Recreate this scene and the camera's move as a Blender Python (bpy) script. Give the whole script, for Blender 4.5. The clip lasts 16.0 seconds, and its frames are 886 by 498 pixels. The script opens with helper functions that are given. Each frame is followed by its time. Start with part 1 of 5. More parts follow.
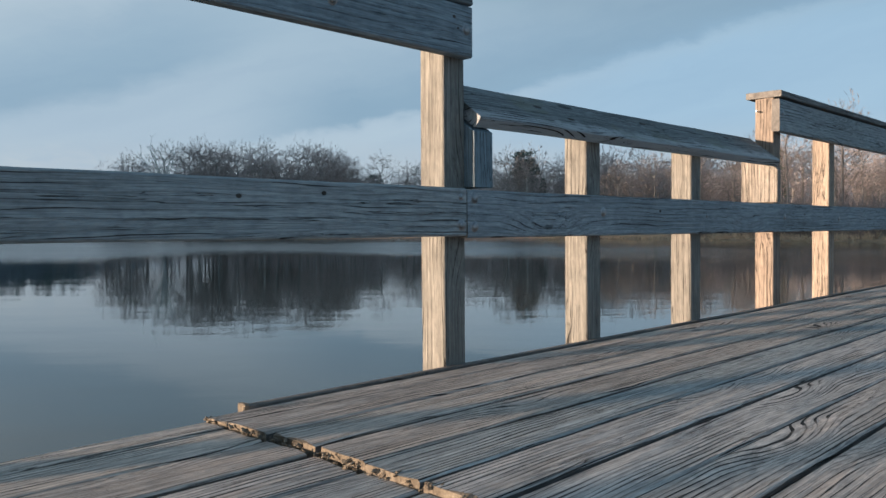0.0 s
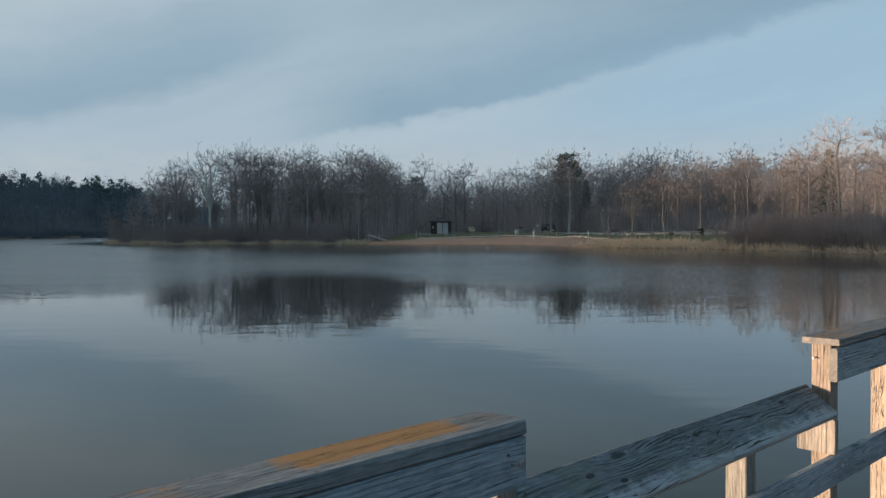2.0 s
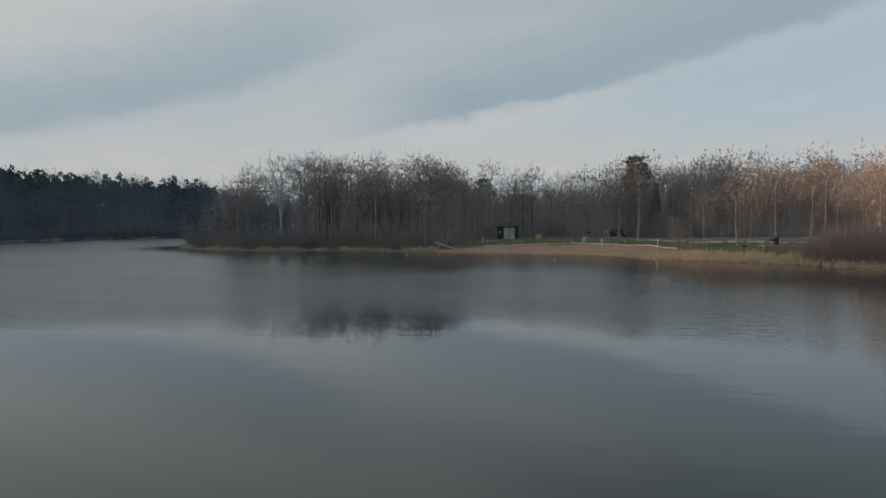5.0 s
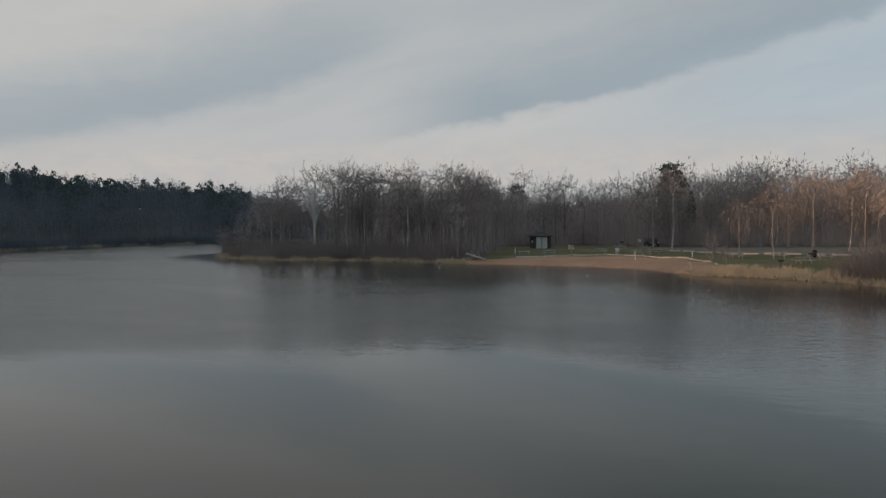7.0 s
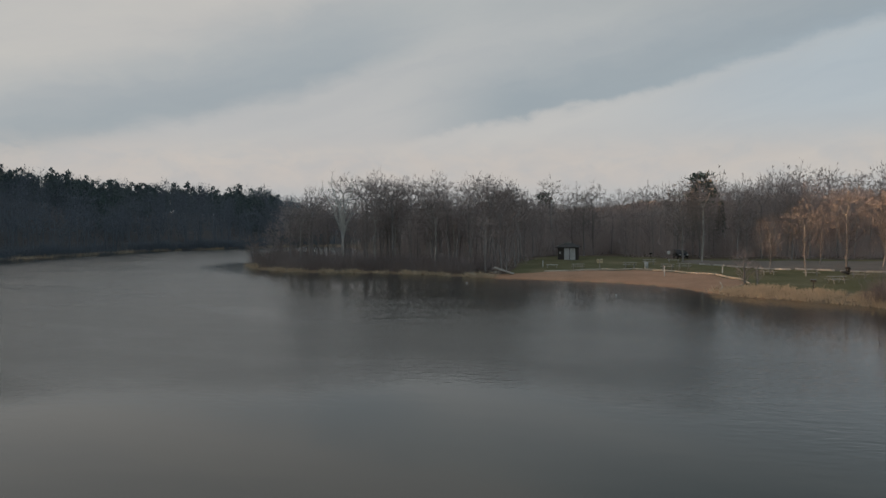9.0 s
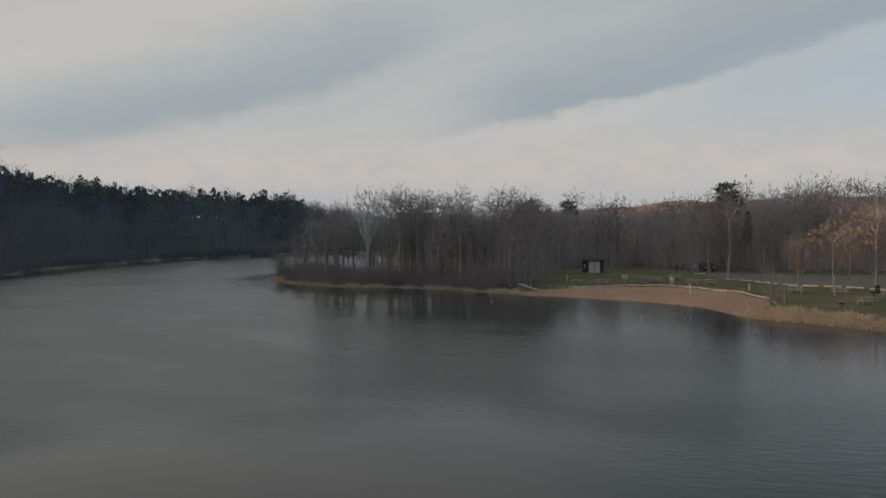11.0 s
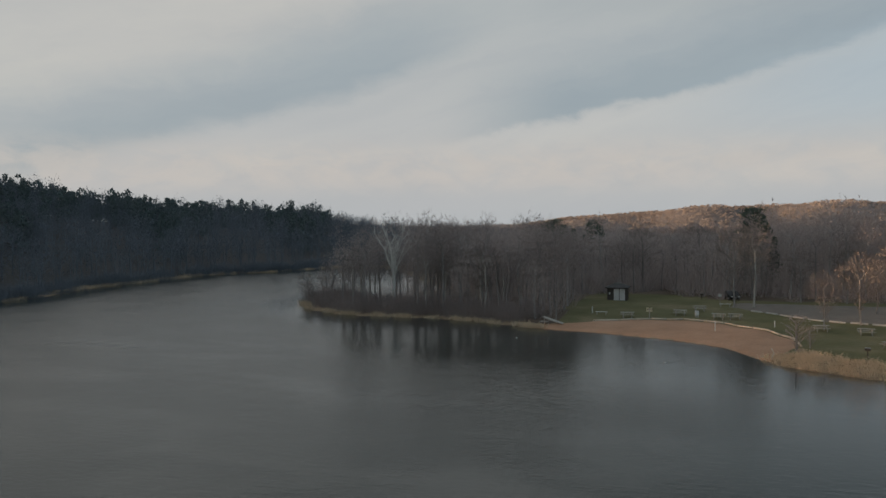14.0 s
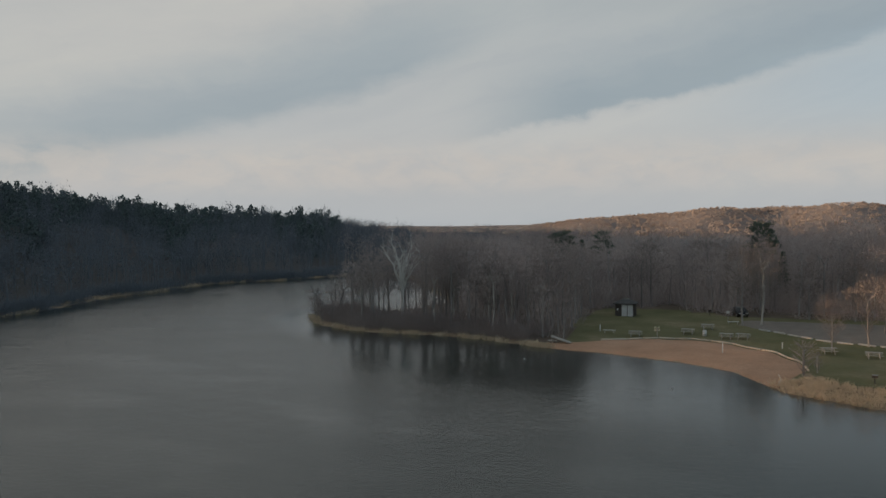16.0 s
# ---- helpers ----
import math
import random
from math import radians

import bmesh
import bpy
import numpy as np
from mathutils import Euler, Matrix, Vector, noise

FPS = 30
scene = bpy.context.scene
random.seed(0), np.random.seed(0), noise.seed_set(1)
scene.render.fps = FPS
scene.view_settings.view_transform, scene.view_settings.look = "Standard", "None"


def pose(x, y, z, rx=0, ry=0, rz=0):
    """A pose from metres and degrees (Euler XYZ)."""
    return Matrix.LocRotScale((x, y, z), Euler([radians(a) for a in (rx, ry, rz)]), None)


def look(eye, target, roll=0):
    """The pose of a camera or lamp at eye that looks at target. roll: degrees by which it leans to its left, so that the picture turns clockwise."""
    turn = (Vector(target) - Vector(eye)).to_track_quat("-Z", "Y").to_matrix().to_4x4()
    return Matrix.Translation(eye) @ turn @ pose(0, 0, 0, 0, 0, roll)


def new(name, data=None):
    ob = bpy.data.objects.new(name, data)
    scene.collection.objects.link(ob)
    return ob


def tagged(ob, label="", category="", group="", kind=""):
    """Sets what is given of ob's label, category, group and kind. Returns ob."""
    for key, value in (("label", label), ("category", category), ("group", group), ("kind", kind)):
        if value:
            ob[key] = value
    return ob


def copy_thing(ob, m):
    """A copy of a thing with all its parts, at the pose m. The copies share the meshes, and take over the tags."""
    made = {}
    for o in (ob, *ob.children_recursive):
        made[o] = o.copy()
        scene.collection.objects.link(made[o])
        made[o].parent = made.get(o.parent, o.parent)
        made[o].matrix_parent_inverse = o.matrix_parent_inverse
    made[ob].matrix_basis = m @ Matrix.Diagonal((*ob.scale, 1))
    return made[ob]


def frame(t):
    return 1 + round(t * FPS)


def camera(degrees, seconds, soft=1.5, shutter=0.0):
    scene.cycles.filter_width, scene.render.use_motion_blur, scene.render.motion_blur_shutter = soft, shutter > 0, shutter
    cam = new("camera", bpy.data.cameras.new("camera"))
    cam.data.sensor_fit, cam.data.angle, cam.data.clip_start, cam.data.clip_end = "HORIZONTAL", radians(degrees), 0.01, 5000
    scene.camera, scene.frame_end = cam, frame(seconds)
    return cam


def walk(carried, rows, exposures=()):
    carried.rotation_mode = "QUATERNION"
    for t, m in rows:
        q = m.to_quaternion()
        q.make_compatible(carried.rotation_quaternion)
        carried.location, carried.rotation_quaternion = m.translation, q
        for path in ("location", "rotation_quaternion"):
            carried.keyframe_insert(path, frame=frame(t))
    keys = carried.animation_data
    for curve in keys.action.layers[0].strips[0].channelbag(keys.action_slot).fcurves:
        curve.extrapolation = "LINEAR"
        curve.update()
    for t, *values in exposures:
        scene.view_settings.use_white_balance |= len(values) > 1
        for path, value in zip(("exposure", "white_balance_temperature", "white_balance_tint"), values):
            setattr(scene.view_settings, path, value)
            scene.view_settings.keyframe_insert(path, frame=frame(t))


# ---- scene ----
cam = camera(57.6, 16.0)
PATH = [
    (0, (0.146, 0.299, 1.126), (0.091, 2.298, 1.076), -0.4),
    (0.5, (0.138, 0.296, 1.399), (0.069, 2.294, 1.347), -0.4),
    (1, (0.13, 0.309, 1.766), (0.04, 2.306, 1.712), -0.5),
    (1.5, (0.125, 0.324, 2.093), (0.004, 2.319, 2.038), -0.5),
    (2, (0.121, 0.333, 2.337), (-0.038, 2.325, 2.281), -0.5),
    (2.5, (0.116, 0.334, 2.605), (-0.077, 2.324, 2.546), -0.6),
    (3, (0.097, 0.322, 2.918), (-0.125, 2.308, 2.857), -0.6),
    (3.5, (0.14, 0.24, 3.255), (-0.11, 2.223, 3.191), -0.5),
    (4, (0.165, 0.2, 3.57), (-0.112, 2.18, 3.503), -0.5),
    (6.5, (0.223, 0.005, 5.208), (-0.161, 1.967, 5.142), -0.5),
    (7, (0.332, 0.076, 5.59), (-0.072, 2.034, 5.525), -0.5),
    (7.5, (0.38, 0.043, 6.199), (-0.042, 1.997, 6.132), -0.5),
    (8, (0.35, 0.058, 6.725), (-0.089, 2.009, 6.658), -0.5),
    (8.5, (0.219, -0.016, 7.173), (-0.234, 1.931, 7.106), -0.4),
    (9, (0.198, -0.096, 7.664), (-0.27, 1.847, 7.597), -0.4),
    (11.5, (0.147, -0.501, 10.777), (-0.39, 1.424, 10.709), -0.5),
    (12, (0.212, -0.668, 11.501), (-0.337, 1.254, 11.436), -0.4),
    (12.5, (0.316, -0.866, 12.39), (-0.244, 1.053, 12.325), -0.5),
    (13, (0.287, -1.037, 13.214), (-0.282, 0.879, 13.149), -0.5),
    (13.5, (0.391, -1.212, 13.901), (-0.189, 0.701, 13.836), -0.5),
    (14, (0.405, -1.575, 14.69), (-0.179, 0.337, 14.624), -0.5),
    (14.5, (0.577, -1.668, 15.458), (-0.009, 0.243, 15.392), -0.6),
    (15, (0.509, -1.965, 16.326), (-0.082, -0.056, 16.261), -0.6),
    (15.5, (0.436, -2.108, 16.932), (-0.159, -0.2, 16.866), -0.5),
    (16, (0.586, -2.113, 17.428), (-0.018, -0.207, 17.362), -0.4),
]
EXPOSURES = [(0.0, 1.55, 5110, -2), (1.5, 1.49, 5200, -2), (3.5, 1.47, 5700, 1), (6.5, 1.47, 6350, 8), (9.0, 1.47, 6550, 9), (12.5, 1.47, 6500, 8), (16.0, 1.44, 6450, 7)]
walk(cam, [(t, look(eye, target, roll)) for t, eye, target, roll in PATH], EXPOSURES)

# ---- light: low evening sun from the left, streaked high cloud ----
PIER_TURN = 47.93
SUN_HEIGHT, SUN_OFF = 5.0, 21.0
sun_way = PIER_TURN + 180.0 - SUN_OFF          # direction towards the sun, degrees from +x
sun_vec = Vector((math.cos(radians(sun_way)) * math.cos(radians(SUN_HEIGHT)), math.sin(radians(sun_way)) * math.cos(radians(SUN_HEIGHT)), math.sin(radians(SUN_HEIGHT))))
sun = new("sun", bpy.data.lights.new("sun", "SUN"))
sun.data.energy, sun.data.angle, sun.data.color = 4.1, radians(2.5), (1.0, 0.62, 0.38)
sun.matrix_world = look(sun_vec * 100, (0, 0, 0))


class Graph:
    """Short-hand for building a node tree."""
    def __init__(self, tree):
        self.tree = tree
        tree.nodes.clear()

    def add(self, kind, **settings):
        node = self.tree.nodes.new(kind)
        for key, value in settings.items():
            if key == "blend_type":
                node.blend_type = value
            elif key == "data_type":
                node.data_type = value
            elif key == "operation":
                node.operation = value
            elif key == "noise_dimensions":
                node.noise_dimensions = value
            elif key == "sky_type":
                node.sky_type = value
            elif key == "feature":
                node.feature = value
            elif key == "attribute_name":
                node.attribute_name = value
            elif key == "clamp":
                node.use_clamp = value
        return node

    def link(self, a, b):
        self.tree.links.new(a, b)

    def put(self, socket, value):
        if isinstance(value, bpy.types.NodeSocket):
            self.link(value, socket)
        else:
            socket.default_value = value

    def math(self, op, a, b=0.0, clamp=False):
        n = self.add("ShaderNodeMath", operation=op, clamp=clamp)
        self.put(n.inputs[0], a), self.put(n.inputs[1], b)
        return n.outputs[0]

    def vec(self, op, a, b):
        n = self.add("ShaderNodeVectorMath", operation=op)
        self.put(n.inputs[0], a), self.put(n.inputs[1], b)
        return n.outputs["Value"] if op == "DOT_PRODUCT" else n.outputs[0]

    def noise(self, vector, scale, detail=4.0, rough=0.55, distortion=0.0):
        n = self.add("ShaderNodeTexNoise")
        if vector is not None:
            self.link(vector, n.inputs["Vector"])
        n.inputs["Scale"].default_value, n.inputs["Detail"].default_value = scale, detail
        n.inputs["Roughness"].default_value, n.inputs["Distortion"].default_value = rough, distortion
        return n.outputs["Fac"]

    def ramp(self, fac, stops, ease="LINEAR"):
        n = self.add("ShaderNodeValToRGB")
        n.color_ramp.interpolation = ease
        e = n.color_ramp.elements
        while len(e) < len(stops):
            e.new(0.5)
        for el, (p, c) in zip(e, stops):
            el.position, el.color = p, (*c, 1) if len(c) == 3 else c
        self.link(fac, n.inputs["Fac"])
        return n.outputs["Color"]

    def step(self, value, lo, hi, a=0.0, b=1.0):
        n = self.add("ShaderNodeMapRange")
        n.interpolation_type = "SMOOTHSTEP"
        self.put(n.inputs["Value"], value)
        n.inputs["From Min"].default_value, n.inputs["From Max"].default_value = lo, hi
        n.inputs["To Min"].default_value, n.inputs["To Max"].default_value = a, b
        return n.outputs["Result"]

    def mix(self, fac, a, b, blend="MIX"):
        n = self.add("ShaderNodeMix", data_type="RGBA", blend_type=blend)
        self.put(n.inputs["Factor"], fac)
        for sock, value in ((n.inputs[6], a), (n.inputs[7], b)):
            self.put(sock, (*value, 1) if isinstance(value, tuple) and len(value) == 3 else value)
        return n.outputs[2]

    def bump(self, height, strength, distance, normal=None):
        n = self.add("ShaderNodeBump")
        self.link(height, n.inputs["Height"])
        self.put(n.inputs["Strength"], strength)
        n.inputs["Distance"].default_value = distance
        if normal is not None:
            self.link(normal, n.inputs["Normal"])
        return n.outputs["Normal"]


def build_world():
    world = bpy.data.worlds.new("evening_sky")
    world.use_nodes = True
    scene.world = world
    g = Graph(world.node_tree)
    way = g.add("ShaderNodeTexCoord").outputs["Generated"]
    sep = g.add("ShaderNodeSeparateXYZ")
    g.link(way, sep.inputs[0])
    x, y, z = sep.outputs
    az = g.math("MULTIPLY", g.math("ARCTAN2", x, y), 57.2958)
    el = g.math("MULTIPLY", g.math("ARCSINE", z), 57.2958)
    sky = g.add("ShaderNodeTexSky", sky_type="NISHITA")
    sky.sun_disc, sky.sun_elevation, sky.sun_rotation = False, radians(SUN_HEIGHT), radians(90 - sun_way)
    clear = g.mix(1.0, sky.outputs["Color"], (0.085, 0.085, 0.085), "MULTIPLY")
    # two long streaks that rise to the right, over a pale veil
    along = g.math("ADD", az, g.math("MULTIPLY", el, 0.25))
    pos = g.add("ShaderNodeCombineXYZ")
    g.link(g.math("MULTIPLY", along, 0.05), pos.inputs[0])
    g.link(g.math("MULTIPLY", g.math("SUBTRACT", el, g.math("MULTIPLY", az, 0.22)), 0.16), pos.inputs[1])
    big = g.noise(pos.outputs[0], 1.0, 4.0, 0.5)
    pos2 = g.add("ShaderNodeCombineXYZ")
    g.link(g.math("MULTIPLY", along, 0.30), pos2.inputs[0])
    g.link(g.math("MULTIPLY", el, 0.55), pos2.inputs[1])
    small = g.noise(pos2.outputs[0], 1.0, 5.0, 0.6, 0.4)
    wave = g.math("ADD", g.math("MULTIPLY", g.math("SUBTRACT", big, 0.5), 3.0), g.math("MULTIPLY", g.math("SUBTRACT", small, 0.5), 1.8))
    s1 = g.math("ADD", g.math("SUBTRACT", el, g.math("MULTIPLY", g.math("ADD", az, 15.0), 0.30)), wave)
    s2 = g.math("ADD", g.math("SUBTRACT", el, g.math("MULTIPLY", g.math("ADD", az, 14.0), 0.21)), wave)
    band1 = g.math("MULTIPLY", g.math("MULTIPLY", g.step(s1, 10.8, 13.0), g.step(s1, 19.0, 12.6)), g.step(az, -11.0, -22.0))
    band2 = g.math("MULTIPLY", g.math("MULTIPLY", g.step(s2, 5.5, 6.4), g.step(s2, 12.5, 6.8)), g.step(az, -19.0, -7.0))
    veil = g.ramp(g.math("DIVIDE", g.math("ADD", el, wave), 50.0), [(0.0, (0.47, 0.48, 0.50)), (0.06, (0.53, 0.52, 0.53)), (0.14, (0.53, 0.53, 0.54)), (0.30, (0.48, 0.50, 0.51)), (0.45, (0.43, 0.46, 0.48)), (0.65, (0.38, 0.41, 0.44)), (1.0, (0.40, 0.43, 0.46))])
    veil = g.mix(g.math("MULTIPLY", g.step(s1, 14.0, 19.0), g.step(el, 34.0, 16.0)), veil, (0.575, 0.56, 0.545))
    cloud = g.mix(g.math("MULTIPLY", g.math("MAXIMUM", g.math("MULTIPLY", band1, 0.85), band2), 1.0), veil, (0.355, 0.405, 0.45))
    # a bright rim below the second streak, and a warm layer low down
    rim = g.math("MULTIPLY", g.math("MULTIPLY", g.step(s2, 2.6, 5.3), g.step(s2, 6.3, 5.5)), g.math("MULTIPLY", g.step(az, -20.0, -12.0), g.step(az, 8.0, -2.0)))
    cloud = g.mix(g.math("MULTIPLY", rim, 0.5), cloud, (0.60, 0.585, 0.575))
    low = g.math("MULTIPLY", g.step(el, 1.5, 3.2), g.step(el, 6.5, 4.0))
    cloud = g.mix(g.math("MULTIPLY", low, g.step(small, 0.30, 0.62, 0.1, 0.75)), cloud, (0.62, 0.565, 0.535))
    # thin cloud on the right, where the blue shows
    blue = g.math("MULTIPLY", g.math("MULTIPLY", g.step(az, -8, 14), g.step(s2, 7.4, 4.5)), g.step(el, 4.0, 8.0, 0.03, 0.55))
    both = g.mix(blue, cloud, (0.43, 0.525, 0.61))
    pos3 = g.add("ShaderNodeCombineXYZ")
    g.link(g.math("MULTIPLY", along, 0.06), pos3.inputs[0])
    g.link(g.math("MULTIPLY", s2, 0.42), pos3.inputs[1])
    streak = g.ramp(g.noise(pos3.outputs[0], 1.0, 5.0, 0.6, 0.5), [(0.3, (0.955, 0.963, 0.975)), (0.5, (1.0, 1.0, 1.0)), (0.7, (1.035, 1.03, 1.015))])
    both = g.mix(1.0, both, streak, "MULTIPLY")
    final = g.mix(0.88, clear, both)
    # mostly unseen sky high on the right, darkened to dim the water's reflection
    final = g.mix(g.math("MULTIPLY", g.step(el, 12.0, 21.0), g.step(az, -12.0, 10.0, 0.0, 0.85)), final, (0.20, 0.25, 0.29))
    # grey haze along the horizon
    final = g.mix(g.step(el, 4.5, 0.0, 0.0, 0.35), final, (0.48, 0.51, 0.54))
    # unseen sky that the rail faces look at, darkened to deepen their shade
    rail_side = g.vec("DOT_PRODUCT", way, (math.cos(radians(PIER_TURN - 90)), math.sin(radians(PIER_TURN - 90)), 0.0))
    final = g.mix(g.math("MULTIPLY", g.step(rail_side, 0.0, 0.8, 0.0, 0.75), g.step(el, -2.0, 24.0, 0.2, 1.0)), final, (0.20, 0.30, 0.40))
    bg = g.add("ShaderNodeBackground")
    g.link(final, bg.inputs["Color"])
    bg.inputs["Strength"].default_value = 0.36
    out = g.add("ShaderNodeOutputWorld")
    g.link(bg.outputs[0], out.inputs["Surface"])


build_world()


# ---- materials ----
def material(name):
    m = bpy.data.materials.new(name)
    m.use_nodes = True
    g = Graph(m.node_tree)
    shader, out = g.add("ShaderNodeBsdfPrincipled"), g.add("ShaderNodeOutputMaterial")
    g.link(shader.outputs[0], out.inputs["Surface"])
    return m, g, shader


def wood(name, pale, dark, crack=0.5, lichen=None, frost=False, rings=62.0):
    """Weathered timber: grain along local x, cracks, stains, and a shift from piece to piece."""
    m, g, s = material(name)
    co = g.add("ShaderNodeTexCoord").outputs["Object"]
    info = g.add("ShaderNodeObjectInfo").outputs["Random"]
    shift = g.add("ShaderNodeCombineXYZ")
    g.link(g.math("MULTIPLY", info, 37.0), shift.inputs[0]), g.link(g.math("MULTIPLY", info, 11.0), shift.inputs[1]), g.link(g.math("MULTIPLY", info, 5.0), shift.inputs[2])
    at = g.vec("ADD", co, shift.outputs[0])
    wav = g.noise(g.vec("MULTIPLY", at, (1.6, 9.0, 9.0)), 1.0, 3.0, 0.5)
    # grain swells round scattered knots
    vor = g.add("ShaderNodeTexVoronoi")
    g.link(g.vec("MULTIPLY", at, (1.5, 5.5, 5.5)), vor.inputs["Vector"])
    vor.inputs["Scale"].default_value = 1.0
    near = vor.outputs["Distance"]
    swirl = g.math("MULTIPLY", g.step(near, 0.42, 0.0), 0.024)
    eye = g.step(g.math("ADD", near, g.math("MULTIPLY", g.noise(at, 60.0, 3.0), 0.05)), 0.105, 0.075)
    bend = g.add("ShaderNodeCombineXYZ")
    sway = g.math("ADD", g.math("MULTIPLY", wav, 0.026), swirl)
    g.link(sway, bend.inputs[1]), g.link(sway, bend.inputs[2])
    bent = g.vec("ADD", at, bend.outputs[0])
    grain = g.noise(g.vec("MULTIPLY", bent, (1.7, 135.0, 135.0)), 1.0, 6.0, 0.7)
    fine = g.noise(g.vec("MULTIPLY", bent, (11.0, 420.0, 420.0)), 1.0, 3.0, 0.7)
    stain = g.noise(g.vec("MULTIPLY", at, (1.3, 5.0, 5.0)), 1.0, 5.0, 0.6, 0.6)
    split = g.noise(g.vec("MULTIPLY", bent, (0.55, 66.0, 66.0)), 1.0, 3.0, 0.55)
    line = g.step(g.math("ABSOLUTE", g.math("SUBTRACT", split, 0.5)), 0.002, 0.0085, 1.0, 0.0)
    line = g.math("MULTIPLY", line, g.step(g.noise(at, 2.2, 2.0), 0.42, 0.56))
    line = g.math("MULTIPLY", line, crack)
    # growth rings open into thin wavy checks
    axes = g.add("ShaderNodeSeparateXYZ")
    g.link(bent, axes.inputs[0])
    ring = g.math("ADD", g.math("MULTIPLY", g.math("ADD", axes.outputs[1], axes.outputs[2]), rings), g.math("MULTIPLY", g.noise(g.vec("MULTIPLY", at, (0.9, 4.0, 4.0)), 1.0, 3.0, 0.5), 2.0))
    saw = g.math("FRACT", ring)
    open_ = g.noise(g.vec("MULTIPLY", at, (2.6, 24.0, 24.0)), 1.0, 4.0, 0.6)
    gap = g.math("MULTIPLY", g.step(open_, (0.30 if rings > 70 else 0.44) if crack > 0.8 else 0.54, 0.70), 0.15 + 0.17 * (crack > 0.97))
    hair = g.math("MULTIPLY", g.math("LESS_THAN", saw, gap), g.step(open_, (0.34 if rings > 70 else 0.46) if crack > 0.8 else 0.55, 0.58))
    hair = g.math("MULTIPLY", hair, crack)
    line = g.math("MAXIMUM", line, hair)
    late = g.ramp(saw, [(0.0, (0.80, 0.80, 0.80)), (0.25, (1.0, 1.0, 1.0)), (0.8, (1.04, 1.04, 1.04)), (1.0, (0.86, 0.86, 0.86))])
    col = g.ramp(grain, [(0.36, dark), (0.5, tuple((a + b) / 2 for a, b in zip(pale, dark))), (0.64, pale)])
    col = g.mix(g.step(stain, 0.42, 0.80, 0.0, 0.5), col, tuple(0.6 * c for c in dark))
    col = g.mix(0.75 if rings > 70 else 0.55, col, g.ramp(fine, [(0.34, (0.40, 0.40, 0.40)), (0.62, (1.08, 1.08, 1.08))]), "MULTIPLY")
    col = g.mix(0.8, col, late, "MULTIPLY")
    mottle = g.noise(g.vec("MULTIPLY", at, (22.0, 55.0, 55.0)), 1.0, 5.0, 0.7)
    col = g.mix(0.7, col, g.ramp(mottle, [(0.32, (0.62, 0.63, 0.64)), (0.5, (1.0, 1.0, 1.0)), (0.68, (1.22, 1.20, 1.17))]), "MULTIPLY")
    col = g.mix(g.math("MULTIPLY", eye, 0.8), col, tuple(0.22 * c for c in dark))
    tone = g.ramp(info, [(0.0, (0.70, 0.77, 0.80)), (0.35, (1.0, 0.99, 0.98)), (0.7, (0.90, 0.83, 0.77)), (1.0, (1.12, 1.05, 0.97))])
    col = g.mix(1.0, col, tone, "MULTIPLY")
    if lichen:
        spot = g.math("MULTIPLY", g.step(g.noise(at, 2.4, 5.0, 0.65), 0.53, 0.60), g.step(g.noise(g.vec("MULTIPLY", at, (9.0, 30.0, 30.0)), 1.0, 4.0, 0.7), 0.38, 0.6))
        up = g.add("ShaderNodeSeparateXYZ")
        g.link(g.add("ShaderNodeNewGeometry").outputs["Normal"], up.inputs[0])
        spot = g.math("MULTIPLY", spot, g.step(up.outputs[2], 0.6, 0.9))
        spot = g.math("MULTIPLY", spot, 0.6)
        own = g.add("ShaderNodeSeparateXYZ")
        g.link(co, own.inputs[0])
        ragged = g.math("MULTIPLY", g.noise(co, 14.0, 4.0, 0.7), 0.16)
        if frost:
            # bleached band along the lower edge
            band = g.step(g.math("ADD", own.outputs[1], ragged), 0.15, 0.10)
            col = g.mix(g.math("MULTIPLY", band, 0.55), col, (0.50, 0.515, 0.525))
        else:
            # one long orange crust of lichen; the sides are darkened in colour like shade
            crust = g.step(g.math("ADD", g.math("ABSOLUTE", g.math("SUBTRACT", own.outputs[0], 4.58)), ragged), 0.38, 0.31)
            crust = g.math("MULTIPLY", crust, g.step(g.math("ADD", own.outputs[1], g.math("MULTIPLY", ragged, 0.6)), 0.085, 0.115))
            spot = g.math("MAXIMUM", spot, g.math("MULTIPLY", g.math("MULTIPLY", crust, 0.95), g.step(up.outputs[2], 0.6, 0.9)))
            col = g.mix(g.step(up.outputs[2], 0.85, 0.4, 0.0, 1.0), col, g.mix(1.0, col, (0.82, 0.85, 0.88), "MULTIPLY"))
        col = g.mix(spot, col, lichen)
    col = g.mix(line, col, (0.012, 0.011, 0.010))
    g.link(col, s.inputs["Base Color"])
    s.inputs["Roughness"].default_value = 0.82
    s.inputs["Specular IOR Level"].default_value = 0.3
    height = g.math("SUBTRACT", g.math("ADD", g.math("MULTIPLY", grain, 0.6), g.math("MULTIPLY", fine, 0.25)), g.math("MULTIPLY", line, 1.3))
    g.link(g.bump(height, 0.9, 0.005), s.inputs["Normal"])
    return m


